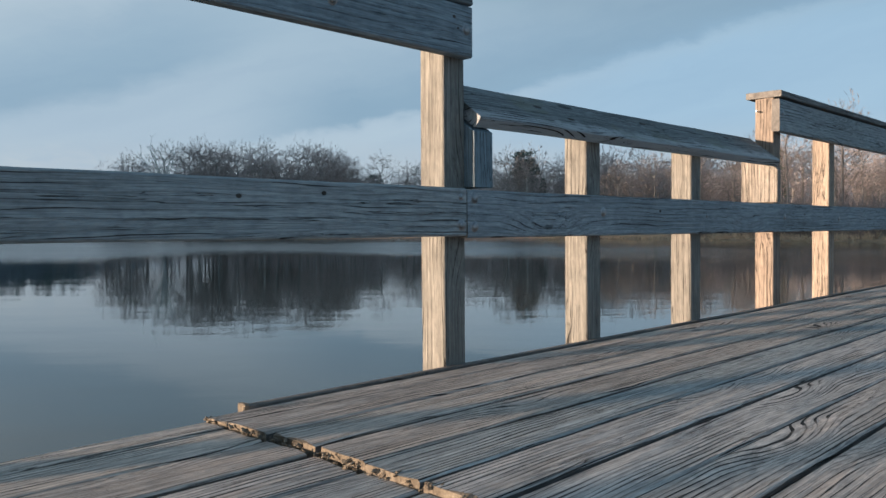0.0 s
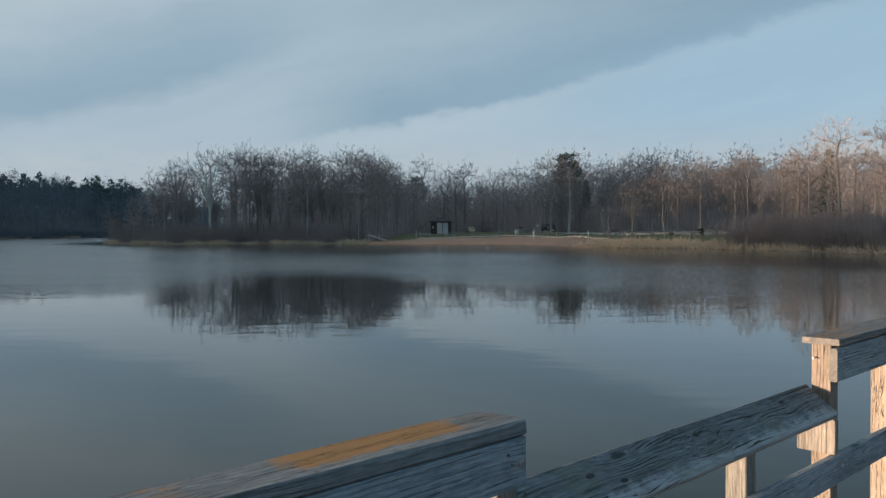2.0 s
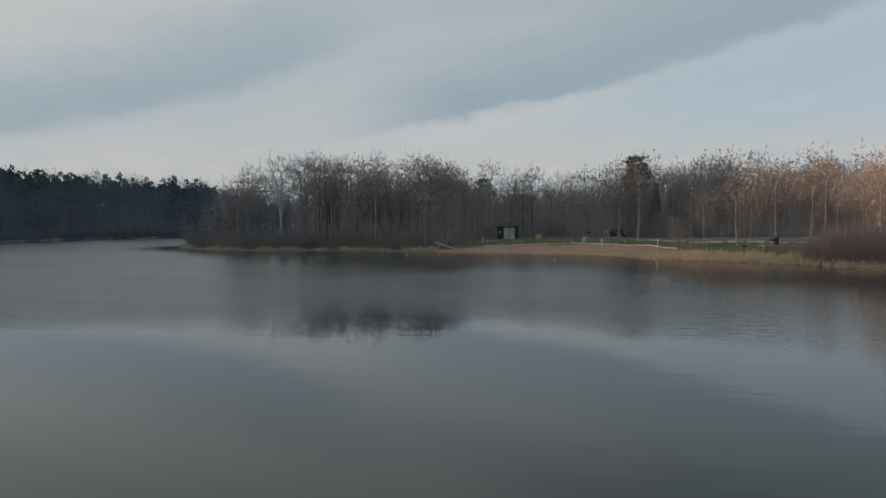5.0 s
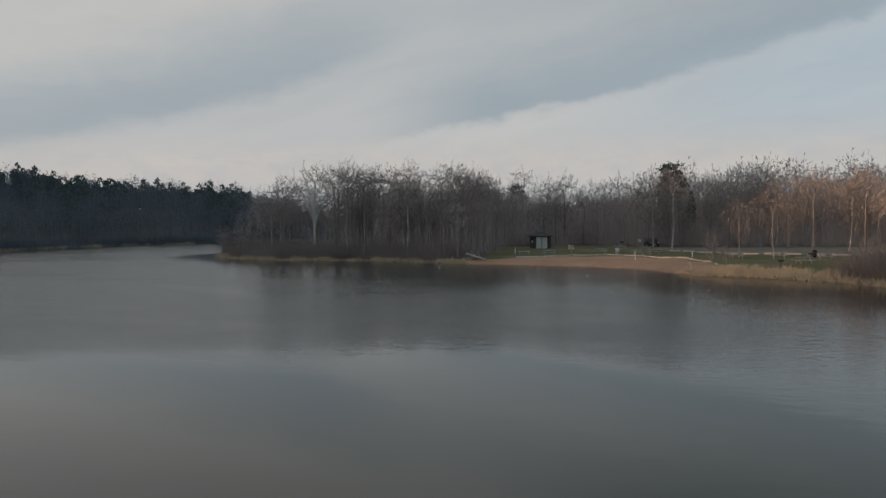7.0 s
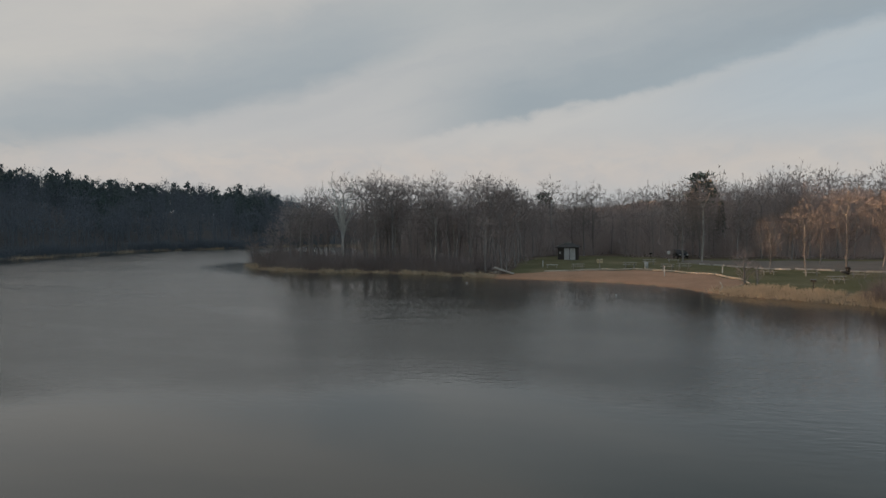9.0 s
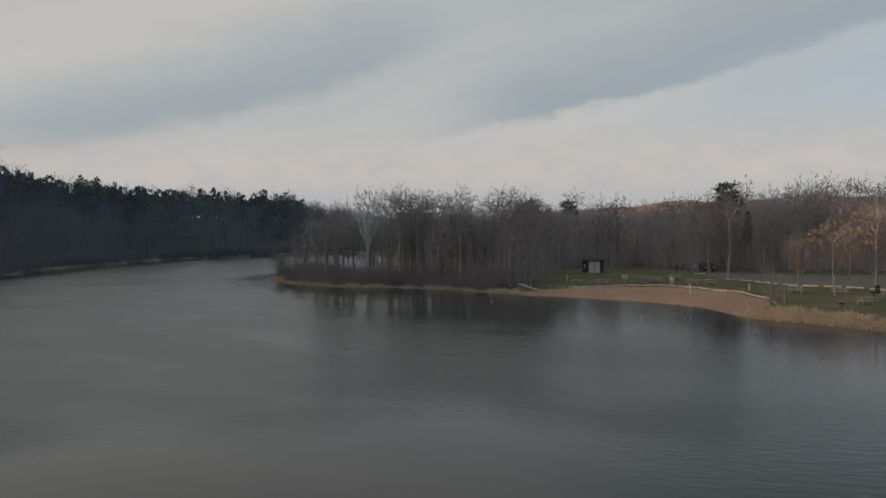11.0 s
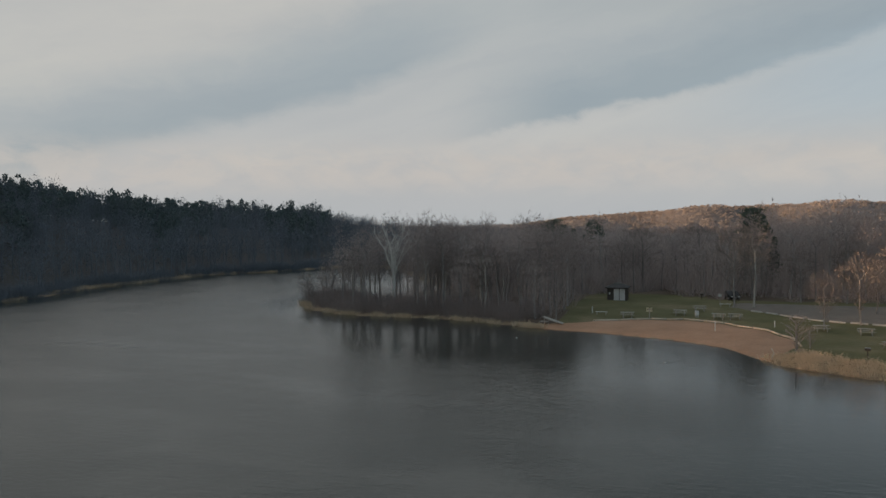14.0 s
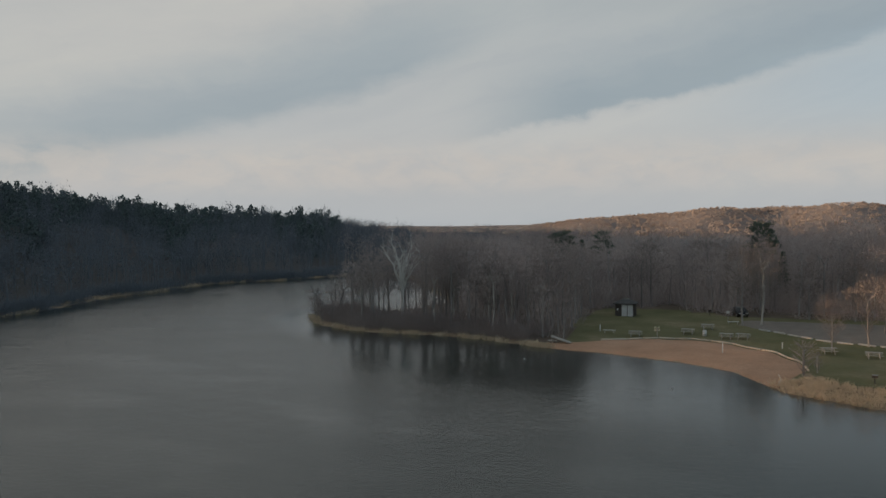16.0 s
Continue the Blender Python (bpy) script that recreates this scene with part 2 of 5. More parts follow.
def rough(name, colours, scale, relief=0.03, scale2=None, gloss=0.85, bumpy=0.6, per_object=0.0, spot=None):
    """A matt surface of several tones at two scales, in world metres."""
    m, g, s = material(name)
    co = g.add("ShaderNodeNewGeometry").outputs["Position"]
    a = g.noise(co, scale, 5.0, 0.6)
    b = g.noise(co, scale2 or scale * 9, 4.0, 0.65)
    n = len(colours)
    col = g.ramp(a, [(0.25 + 0.5 * i / max(1, n - 1), c) for i, c in enumerate(colours)])
    col = g.mix(0.5, col, g.ramp(b, [(0.25, (0.45, 0.45, 0.45)), (0.75, (1.15, 1.15, 1.15))]), "MULTIPLY")
    if spot:
        col = g.mix(g.step(g.noise(co, scale * 3.1, 5.0, 0.7), 0.56, 0.66), col, spot)
    if per_object:
        info = g.add("ShaderNodeObjectInfo").outputs["Random"]
        k = g.math("ADD", g.math("MULTIPLY", info, per_object), 1.0 - per_object / 2)
        tint = g.add("ShaderNodeCombineXYZ")
        g.link(k, tint.inputs[0]), g.link(k, tint.inputs[1]), g.link(k, tint.inputs[2])
        col = g.mix(1.0, col, tint.outputs[0], "MULTIPLY")
    g.link(col, s.inputs["Base Color"])
    s.inputs["Roughness"].default_value = gloss
    s.inputs["Specular IOR Level"].default_value = 0.25
    g.link(g.bump(b, bumpy, relief), s.inputs["Normal"])
    return m


def water_material():
    m, g, s = material("lake_water")
    co = g.add("ShaderNodeNewGeometry").outputs["Position"]
    patch = g.noise(g.vec("MULTIPLY", co, (0.05, 0.11, 0.0)), 1.0, 4.0, 0.6, 0.8)
    wind = g.add("ShaderNodeAttribute", attribute_name="breeze").outputs["Fac"]
    breeze = g.math("MULTIPLY", wind, g.step(patch, 0.32, 0.58, 0.72, 1.0))
    swell = g.noise(g.vec("MULTIPLY", co, (0.35, 0.8, 0.0)), 1.0, 2.0, 0.5)
    ripple = g.noise(g.vec("MULTIPLY", co, (1.1, 2.3, 0.0)), 1.0, 4.0, 0.6)
    n1 = g.bump(swell, 0.10, 0.05)
    n2 = g.bump(ripple, g.math("ADD", g.math("MULTIPLY", breeze, 0.55), 0.014), 0.11, n1)
    far = g.add("ShaderNodeSeparateXYZ")
    g.link(co, far.inputs[0])
    chop = g.noise(g.vec("MULTIPLY", co, (0.45, 1.0, 0.0)), 1.0, 3.0, 0.6, 0.3)
    n2 = g.bump(chop, g.math("MULTIPLY", breeze, g.step(far.outputs[1], 52.0, 88.0, 0.3, 1.0)), 0.075, n2)
    g.link(n2, s.inputs["Normal"])
    s.inputs["Base Color"].default_value = (0.030, 0.037, 0.031, 1)
    g.link(g.math("ADD", g.math("MULTIPLY", breeze, 0.22), 0.022), s.inputs["Roughness"])
    s.inputs["IOR"].default_value = 1.333
    s.inputs["Specular IOR Level"].default_value = 0.5
    return m


def ground_material():
    """Leaf litter, lawn and damp margin, told apart by the place's own zones; the west hill has shade painted in."""
    m, g, s = material("ground_cover")
    co = g.add("ShaderNodeNewGeometry").outputs["Position"]
    lawn = g.add("ShaderNodeAttribute", attribute_name="lawn").outputs["Fac"]
    reed = g.add("ShaderNodeAttribute", attribute_name="margin").outputs["Fac"]
    a, b, c = g.noise(co, 0.12, 5.0, 0.6), g.noise(co, 1.3, 5.0, 0.65), g.noise(co, 9.0, 4.0, 0.7)
    litter = g.ramp(a, [(0.3, (0.12, 0.092, 0.072)), (0.55, (0.18, 0.138, 0.105)), (0.75, (0.25, 0.19, 0.14))])
    grass = g.ramp(a, [(0.3, (0.130, 0.132, 0.064)), (0.5, (0.190, 0.176, 0.092)), (0.68, (0.275, 0.230, 0.138))])
    grass = g.mix(g.step(b, 0.42, 0.68, 0.0, 0.75), grass, (0.18, 0.155, 0.08))
    straw = g.ramp(b, [(0.3, (0.19, 0.138, 0.092)), (0.7, (0.46, 0.345, 0.23))])
    edge = g.math("ADD", lawn, g.math("MULTIPLY", g.math("SUBTRACT", b, 0.5), 0.6))
    col = g.mix(g.step(edge, 0.35, 0.65), litter, grass)
    col = g.mix(g.step(g.math("ADD", reed, g.math("MULTIPLY", g.math("SUBTRACT", b, 0.5), 0.7)), 0.35, 0.7), col, straw)
    col = g.mix(0.5, col, g.ramp(c, [(0.25, (0.45, 0.45, 0.45)), (0.75, (1.2, 1.2, 1.2))]), "MULTIPLY")
    # Ground of the west hill darkened by place, woodland shade put into the colour.
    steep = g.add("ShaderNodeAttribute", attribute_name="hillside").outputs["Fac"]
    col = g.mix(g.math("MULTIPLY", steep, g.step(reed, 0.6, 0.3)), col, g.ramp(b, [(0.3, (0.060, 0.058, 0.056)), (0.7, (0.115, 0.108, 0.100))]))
    wooded = g.add("ShaderNodeAttribute", attribute_name="wooded").outputs["Fac"]
    col = g.mix(wooded, col, g.ramp(g.noise(co, 0.035, 6.0, 0.7), [(0.3, (0.125, 0.117, 0.115)), (0.55, (0.17, 0.158, 0.154)), (0.75, (0.22, 0.208, 0.202))]))
    g.link(col, s.inputs["Base Color"])
    s.inputs["Roughness"].default_value, s.inputs["Specular IOR Level"].default_value = 0.95, 0.1
    g.link(g.bump(b, 0.8, 0.15), s.inputs["Normal"])
    return m


DECK_WOOD = wood("weathered_deck_timber", (0.76, 0.70, 0.645), (0.39, 0.36, 0.332), 1.0, rings=80.0)
RAIL_WOOD = wood("weathered_rail_timber", (0.41, 0.47, 0.52), (0.26, 0.298, 0.33), 0.95)
LEDGE_WOOD = wood("rough_ledge_timber", (0.33, 0.345, 0.35), (0.15, 0.16, 0.163), 1.0, (0.17, 0.18, 0.12), True)
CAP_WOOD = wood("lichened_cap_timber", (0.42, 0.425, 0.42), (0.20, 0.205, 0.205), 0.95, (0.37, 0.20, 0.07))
POST_WOOD = wood("pale_post_timber", (0.46, 0.41, 0.355), (0.27, 0.238, 0.205), 0.9, rings=60.0)
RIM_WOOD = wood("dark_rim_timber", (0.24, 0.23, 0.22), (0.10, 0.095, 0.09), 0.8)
END_WOOD = rough("split_end_grain", [(0.11, 0.093, 0.07), (0.22, 0.185, 0.14), (0.36, 0.31, 0.235)], 40.0, 0.02, 160.0)
SAWN_END = rough("grey_sawn_end", [(0.13, 0.122, 0.112), (0.26, 0.245, 0.225)], 30.0, 0.004, 120.0)
BOLT_STEEL = rough("galvanised_bolt", [(0.30, 0.31, 0.32), (0.45, 0.46, 0.47)], 60.0, 0.001, gloss=0.45)
BOLT_STEEL.node_tree.nodes["Principled BSDF"].inputs["Metallic"].default_value = 0.8
KNOT_WOOD = rough("dark_knot_timber", [(0.040, 0.037, 0.034), (0.10, 0.092, 0.084)], 60.0, 0.004)
WATER = water_material()
GROUND = ground_material()
SAND = rough("brown_beach_sand", [(0.42, 0.240, 0.145), (0.51, 0.298, 0.185), (0.58, 0.35, 0.225)], 0.22, 0.03, 4.0)
ROAD = rough("grey_gravel_road", [(0.20, 0.165, 0.135), (0.28, 0.235, 0.195)], 0.3, 0.02, 6.0)
BARK = rough("grey_brown_bark", [(0.25, 0.23, 0.215), (0.40, 0.37, 0.345)], 1.2, 0.03, 14.0, per_object=0.5)
PALE_BARK = rough("pale_bark", [(0.40, 0.37, 0.33), (0.60, 0.56, 0.505)], 1.2, 0.02, 14.0)
WHITE_BARK = rough("bleached_white_bark", [(0.72, 0.69, 0.63), (0.88, 0.86, 0.80)], 1.0, 0.02, 9.0)
TWIG = rough("bare_twigs", [(0.37, 0.310, 0.285), (0.53, 0.445, 0.41)], 0.15, 0.02, 2.0, per_object=0.6)
TWIG_WARM = rough("reddish_bare_twigs", [(0.22, 0.190, 0.170), (0.32, 0.278, 0.252)], 0.15, 0.02, 2.0, per_object=0.4)
# Twig colour with the hill's shade and blue haze put into it.
SHADED_TWIG = rough("shade_tinted_twigs", [(0.155, 0.175, 0.20), (0.225, 0.246, 0.272)], 0.035, 0.02, 0.3)
NEEDLE = rough("dark_pine_needles", [(0.080, 0.105, 0.080), (0.14, 0.175, 0.13)], 0.3, 0.05, 3.0)
# Paler, bluer copy of the pine needles, with distance haze in the colour.
HAZED_NEEDLE = rough("haze_tinted_far_needles", [(0.100, 0.132, 0.126), (0.165, 0.205, 0.19)], 0.1, 0.05, 1.0)
BRUSH = rough("purple_brown_brush", [(0.27, 0.222, 0.205), (0.40, 0.335, 0.305)], 0.12, 0.02, 2.0)
STRAW = rough("dry_straw_reeds", [(0.62, 0.49, 0.335), (0.82, 0.67, 0.475)], 0.3, 0.02, 3.0)
FAR_TWIG = rough("far_wooded_slope", [(0.13, 0.122, 0.120), (0.175, 0.163, 0.160), (0.23, 0.218, 0.212)], 0.010, 0.3, 0.09)
DARK_BOARD = rough("dark_stained_boards", [(0.065, 0.054, 0.046), (0.12, 0.102, 0.088)], 0.8, 0.01, 12.0)
WHITE_PAINT = rough("white_paint", [(0.62, 0.61, 0.58), (0.76, 0.75, 0.72)], 0.8, 0.005, 9.0, gloss=0.6)
SHINGLE = rough("dark_roof_shingles", [(0.075, 0.070, 0.066), (0.13, 0.122, 0.115)], 0.6, 0.02, 8.0)
GREY_BOARD = rough("grey_weathered_boards", [(0.36, 0.335, 0.295), (0.52, 0.485, 0.43)], 0.8, 0.01, 10.0)
LOG_WOOD = rough("pale_bare_log", [(0.58, 0.49, 0.38), (0.76, 0.67, 0.55)], 0.8, 0.01, 10.0)
CONCRETE = rough("pale_concrete", [(0.45, 0.43, 0.40), (0.58, 0.56, 0.52)], 0.8, 0.01, 10.0)
YELLOW_SIGN = rough("yellow_sign_paint", [(0.60, 0.54, 0.36), (0.72, 0.66, 0.47)], 1.0, 0.002, 9.0)
DARK_PAINT = rough("dark_vehicle_paint", [(0.020, 0.022, 0.026), (0.035, 0.037, 0.042)], 0.8, 0.001, 9.0, gloss=0.3)
ORANGE_PAINT = rough("orange_paint", [(0.30, 0.125, 0.065), (0.38, 0.165, 0.085)], 1.0, 0.002, 9.0)


# ---- mesh helpers ----
def part(name, bm, mat, parent=None, label="", smooth=False):
    """Links a bmesh as one mesh object under a thing or a part."""
    me = bpy.data.meshes.new(name)
    bm.normal_update()
    bm.to_mesh(me)
    bm.free()
    me.materials.append(mat)
    if smooth:
        me.shade_smooth()
    ob = new(name, me)
    ob.parent = parent
    if label:
        ob["label"] = label
    return ob


def from_arrays(name, verts, faces, mat, parent=None, smooth=False):
    me = bpy.data.meshes.new(name)
    me.from_pydata(verts, [], faces)
    me.update()
    me.materials.append(mat)
    if smooth:
        me.shade_smooth()
    ob = new(name, me)
    ob.parent = parent
    return ob


def empty(name, m):
    ob = new(name)
    ob.empty_display_size = 0.3
    ob.matrix_world = m
    return ob


def box(bm, lo, hi, bevel=0.0):
    """Adds a box between two corners, its edges bevelled."""
    cx = [(a + b) / 2 for a, b in zip(lo, hi)]
    r = bmesh.ops.create_cube(bm, size=1.0, matrix=Matrix.Translation(cx) @ Matrix.Diagonal((*[b - a for a, b in zip(lo, hi)], 1)))
    if bevel:
        edges = {e for v in r["verts"] for e in v.link_edges}
        bmesh.ops.bevel(bm, geom=list(edges), offset=bevel, segments=1, affect="EDGES")
    return bm


def boxed(lo, hi, bevel=0.0):
    return box(bmesh.new(), lo, hi, bevel)


def timber(length, width, thick, rng, worn=0.003, ragged=0.0, steps=14, chamfer=0.12):
    """A sawn board along x from 0 to length, y across, top at z = 0: worn corners, slight warp, ends that can be ragged."""
    bm = bmesh.new()
    c = min(width, thick) * chamfer
    ys = [0, c, width * 0.3, width * 0.5, width * 0.7, width - c, width]
    section = [(ys[0], -c), (ys[1], 0), (ys[2], 0), (ys[3], 0), (ys[4], 0), (ys[5], 0), (ys[6], -c), (ys[6], -thick + c), (ys[5], -thick), (ys[1], -thick), (ys[0], -thick + c)]
    rings = []
    seed = rng.uniform(0, 99)
    for i in range(steps + 1):
        x = length * i / steps
        ring = []
        for k, (y, z) in enumerate(section):
            dx = 0.0
            if ragged and i in (0, steps):
                dx = ragged * (noise.noise((seed + y * 38, i * 3.1, z * 30)) + 0.4 * rng.uniform(-1, 1))
            n = noise.noise((seed + x * 1.7, y * 9, z * 9)) * worn
            n2 = noise.noise((x * 1.3, seed, 4.0)) * worn * 0.7
            top = noise.noise((seed + x * 4.0, y * 30, 7.7)) * worn * 0.6 if -thick < z <= 0 else 0
            ring.append(bm.verts.new((x + dx, y + n + n2, z + top)))
        rings.append(ring)
    m = len(section)
    for a, b in zip(rings, rings[1:]):
        for k in range(m):
            bm.faces.new((a[k], a[(k + 1) % m], b[(k + 1) % m], b[k]))
    bm.faces.new(rings[0][::-1])
    bm.faces.new(rings[-1])
    bmesh.ops.recalc_face_normals(bm, faces=bm.faces)
    return bm


def rod(bm, a, b, r0, r1=None, sides=8):
    a, b = Vector(a), Vector(b)
    d = b - a
    q = d.to_track_quat("Z", "Y").to_matrix().to_4x4()
    bmesh.ops.create_cone(bm, cap_ends=True, segments=sides, radius1=r0, radius2=r0 if r1 is None else r1, depth=d.length, matrix=Matrix.Translation((a + b) / 2) @ q)
    return bm


# ---- lake and land: one outline, one sheet ----
LAKE = [(-125.7, 117.8), (-126.6, 132.3), (-134.0, 158.3), (-131.7, 170.2), (-134.0, 198.1), (-128.8, 209.4), (-120.4, 217.1), (-115.8, 231), (-111, 245), (-98, 250), (-82, 226), (-64, 190), (-52, 168), (-53, 152),
        (-69, 141), (-68.5, 133.2), (-62, 123.5), (-53.3, 117.6), (-45.6, 116.2), (-36.4, 115.4), (-29.3, 112.9), (-22.3, 109.1), (-16.0, 106.7), (-12.0, 105.8), (-8.6, 104.1), (-1.7, 100.8), (4.4, 96.0), (7.4, 88.8), (9.1, 84.9),
        (12.6, 82.3), (16.6, 79.6), (20.4, 75.5), (23.6, 68.5), (27.2, 61.5), (34, 54), (46, 49), (62, 38), (58, 8), (38, -22), (6, -34), (-40, -60), (-120, -50), (-150, 20), (-132, 75)]


def lake_distance(px, py):
    """Signed distance to the lake's edge in metres: above zero on land."""
    px, py = np.asarray(px, float), np.asarray(py, float)
    best = np.full(px.shape, 1e9)
    inside = np.zeros(px.shape, bool)
    for (ax, ay), (bx, by) in zip(LAKE, LAKE[1:] + LAKE[:1]):
        dx, dy = bx - ax, by - ay
        k = np.clip(((px - ax) * dx + (py - ay) * dy) / (dx * dx + dy * dy), 0, 1)
        best = np.minimum(best, (px - ax - k * dx) ** 2 + (py - ay - k * dy) ** 2)
        if ay != by:
            cross = ((ay > py) != (by > py)) & (px < (bx - ax) * (py - ay) / (by - ay) + ax)
            inside ^= cross
    d = np.sqrt(best)
    return np.where(inside, -d, d)


def smooth(x, lo, hi):
    k = np.clip((x - lo) / (hi - lo), 0, 1)
    return k * k * (3 - 2 * k)


def ground_height(px, py):
    px, py = np.asarray(px, float), np.asarray(py, float)
    wob = 1.1 * np.sin(px * 0.9 + 1.3 * np.sin(py * 0.5)) + 0.8 * np.sin(py * 1.1 + px * 0.4)
    d0 = lake_distance(px, py)
    d = d0 + 0.35 * wob * smooth(px, 12, 20) + 0.3 * wob * smooth(px, -22, -30)
    az = np.degrees(np.arctan2(px, py))
    r = np.hypot(px, py)
    # Beyond about -52 degrees the unseen hill is shaped to shade the far shore.
    hill = np.interp(az, [-170, -120, -113, -110.5, -97, -88, -84, -75, -60, -52, -46, -40, -36, -32, -28, -26, -24, -21.5, -19], [6, 7, 8, 23, 23, 23, 70, 70, 72, 26, 19.5, 14.5, 11.5, 11, 9.5, 9, 6, 2.0, 0]) * smooth(d0, 4, 105)
    hill = hill * np.where(px < -40, 1.0, 0.0)
    far = np.interp(az, [-40, -13, -11.5, -8.8, -5, 1.3, 6, 11, 30, 60], [0, 0, 6, 17, 25, 36, 39, 41, 42, 36]) * smooth(r, 820, 1250) * (0.82 + 0.18 * np.sin(az * 0.75 + 1.0) * np.cos(r * 0.006))
    land = 0.06 + 0.95 * (1 - np.exp(-np.maximum(d, 0) / 11.0)) + 0.006 * np.clip(d0 - 20, 0, 150) + 0.05 * wob * smooth(d0, 2, 10) + hill + far
    bed = np.maximum(-2.5, -0.03 + 0.16 * d)
    return np.where(d > 0, land, bed)


CLEARING = [(-18.5, 104), (-17.5, 118), (-18.5, 133), (-16.5, 150), (-3, 153), (2, 146), (6.5, 142.5), (30, 140.5), (60, 141), (62, 112), (36, 101), (25, 92), (21, 84), (15, 78), (5, 85)]


def in_poly(px, py, poly):
    px, py = np.asarray(px, float), np.asarray(py, float)
    inside = np.zeros(px.shape, bool)
    for (ax, ay), (bx, by) in zip(poly, poly[1:] + poly[:1]):
        if ay != by:
            inside ^= ((ay > py) != (by > py)) & (px < (bx - ax) * (py - ay) / (by - ay) + ax)
    return inside


def axis(spans):
    out = []
    for lo, hi, step in spans:
        out.extend(np.arange(lo, hi, step))
    return np.array(out + [spans[-1][1]])


def build_land():
    xs = axis([(-3000, -600, 300), (-600, -360, 40), (-360, -200, 10), (-200, -140, 8), (-140, -75, 3), (-75, 45, 1.0), (45, 80, 3.5), (80, 200, 12), (200, 600, 40), (600, 3000, 200)])
    ys = axis([(-3000, -600, 400), (-600, -240, 40), (-240, 50, 9), (50, 76, 2), (76, 145, 1.0), (145, 260, 4), (260, 500, 20), (500, 1500, 45), (1500, 3000, 250)])
    gx, gy = np.meshgrid(xs, ys)
    gz = ground_height(gx, gy)
    verts = np.stack([gx, gy, gz], -1).reshape(-1, 3)
    nx, ny = len(xs), len(ys)
    i = (np.arange(ny - 1)[:, None] * nx + np.arange(nx - 1)[None, :]).reshape(-1)
    faces = np.stack([i, i + 1, i + nx + 1, i + nx], -1)
    ob = from_arrays("ground", verts.tolist(), faces.tolist(), GROUND, smooth=True)
    d = lake_distance(verts[:, 0], verts[:, 1])
    lawn = in_poly(verts[:, 0], verts[:, 1], CLEARING).astype(float)
    margin = ((d > -1) & (d < np.where(verts[:, 0] < -18, 2.3, np.where(verts[:, 0] > 11, 6.5, 3.6)))).astype(float)
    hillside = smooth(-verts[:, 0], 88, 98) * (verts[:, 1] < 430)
    bare = np.sin(verts[:, 1] * 0.13 + 0.6) + np.sin(verts[:, 1] * 0.31 + verts[:, 0] * 0.07)
    margin = np.where(verts[:, 0] < -75, ((d > -0.5) & (d < 1.2 + 1.4 * bare)).astype(float), margin)
    wooded = smooth(np.hypot(verts[:, 0], verts[:, 1]), 240, 420)
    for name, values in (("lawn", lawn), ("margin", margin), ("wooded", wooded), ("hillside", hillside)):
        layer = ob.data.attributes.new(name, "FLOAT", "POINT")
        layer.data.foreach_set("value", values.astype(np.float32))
    tagged(ob, "leaf-strewn ground and thin spring lawn round the lake", "ground", kind="structure")
    wx = axis([(-400, -160, 40), (-160, -95, 2.5), (-95, 38, 0.55), (38, 60, 2.5), (60, 300, 40)])
    wy = axis([(-300, -60, 40), (-60, 16, 8), (16, 40, 2.5), (40, 112, 0.5), (112, 130, 2.5), (130, 260, 6), (260, 400, 35)])
    hx, hy = np.meshgrid(wx, wy)
    i = (np.arange(len(wy) - 1)[:, None] * len(wx) + np.arange(len(wx) - 1)[None, :]).reshape(-1)
    wave_rng = random.Random(17)
    hz = hx * 0
    for _ in range(11):
        length, turn, phase = wave_rng.uniform(1.5, 4.2), wave_rng.gauss(0, 0.55), wave_rng.uniform(0, 6.283)
        hz = hz + 0.009 * length / 6.283 * np.sin((hx * math.sin(turn) + hy * math.cos(turn)) * 6.283 / length + phase + 0.8 * np.sin(hx * 0.21 + phase))
    # open water takes the breeze; the lee of the shore and the reach by the pier stay calm
    hx, hy = hx.reshape(-1), hy.reshape(-1)
    off = -lake_distance(hx, hy)
    west = smooth(-hx, 34, 64)
    lee = smooth(off + 5 * np.sin(hx * 0.09 + 1.0) * (1 - west), 15 - 12 * west, 34 - 22 * west)
    open_ = smooth(np.hypot(hx, hy) + 4 * np.sin(hx * 0.11) + 3 * np.sin(hx * 0.31 + hy * 0.2), 27, 44)
    east = smooth(np.degrees(np.arctan2(hx, np.maximum(hy, 1.0))), -1.0, 10.0)
    breeze = open_ * (0.30 + 0.70 * lee) * (1 - 0.55 * east)
    # low wind waves on the open middle of the lake
    ruffled = smooth(hy, 42, 62) * smooth(-hy, -111, -104) * smooth(hx, -94, -75) * smooth(-hx, -37, -25) * (0.55 + 0.45 * np.sin(hx * 0.07 + 1.0) * np.sin(hy * 0.09))
    hz = hz.reshape(-1) * breeze * ruffled * lee
    water = from_arrays("water", np.stack([hx, hy, hz], -1).tolist(), np.stack([i, i + 1, i + len(wx) + 1, i + len(wx)], -1).tolist(), WATER, smooth=True)
    layer = water.data.attributes.new("breeze", "FLOAT", "POINT")
    layer.data.foreach_set("value", breeze.astype(np.float32))
    tagged(water, "still dark lake water with faint wind ripples", "water", kind="structure")


build_land()


def spot(x, y, lift=0.0):
    return Vector((x, y, float(ground_height(np.array([x]), np.array([y]))[0]) + lift))


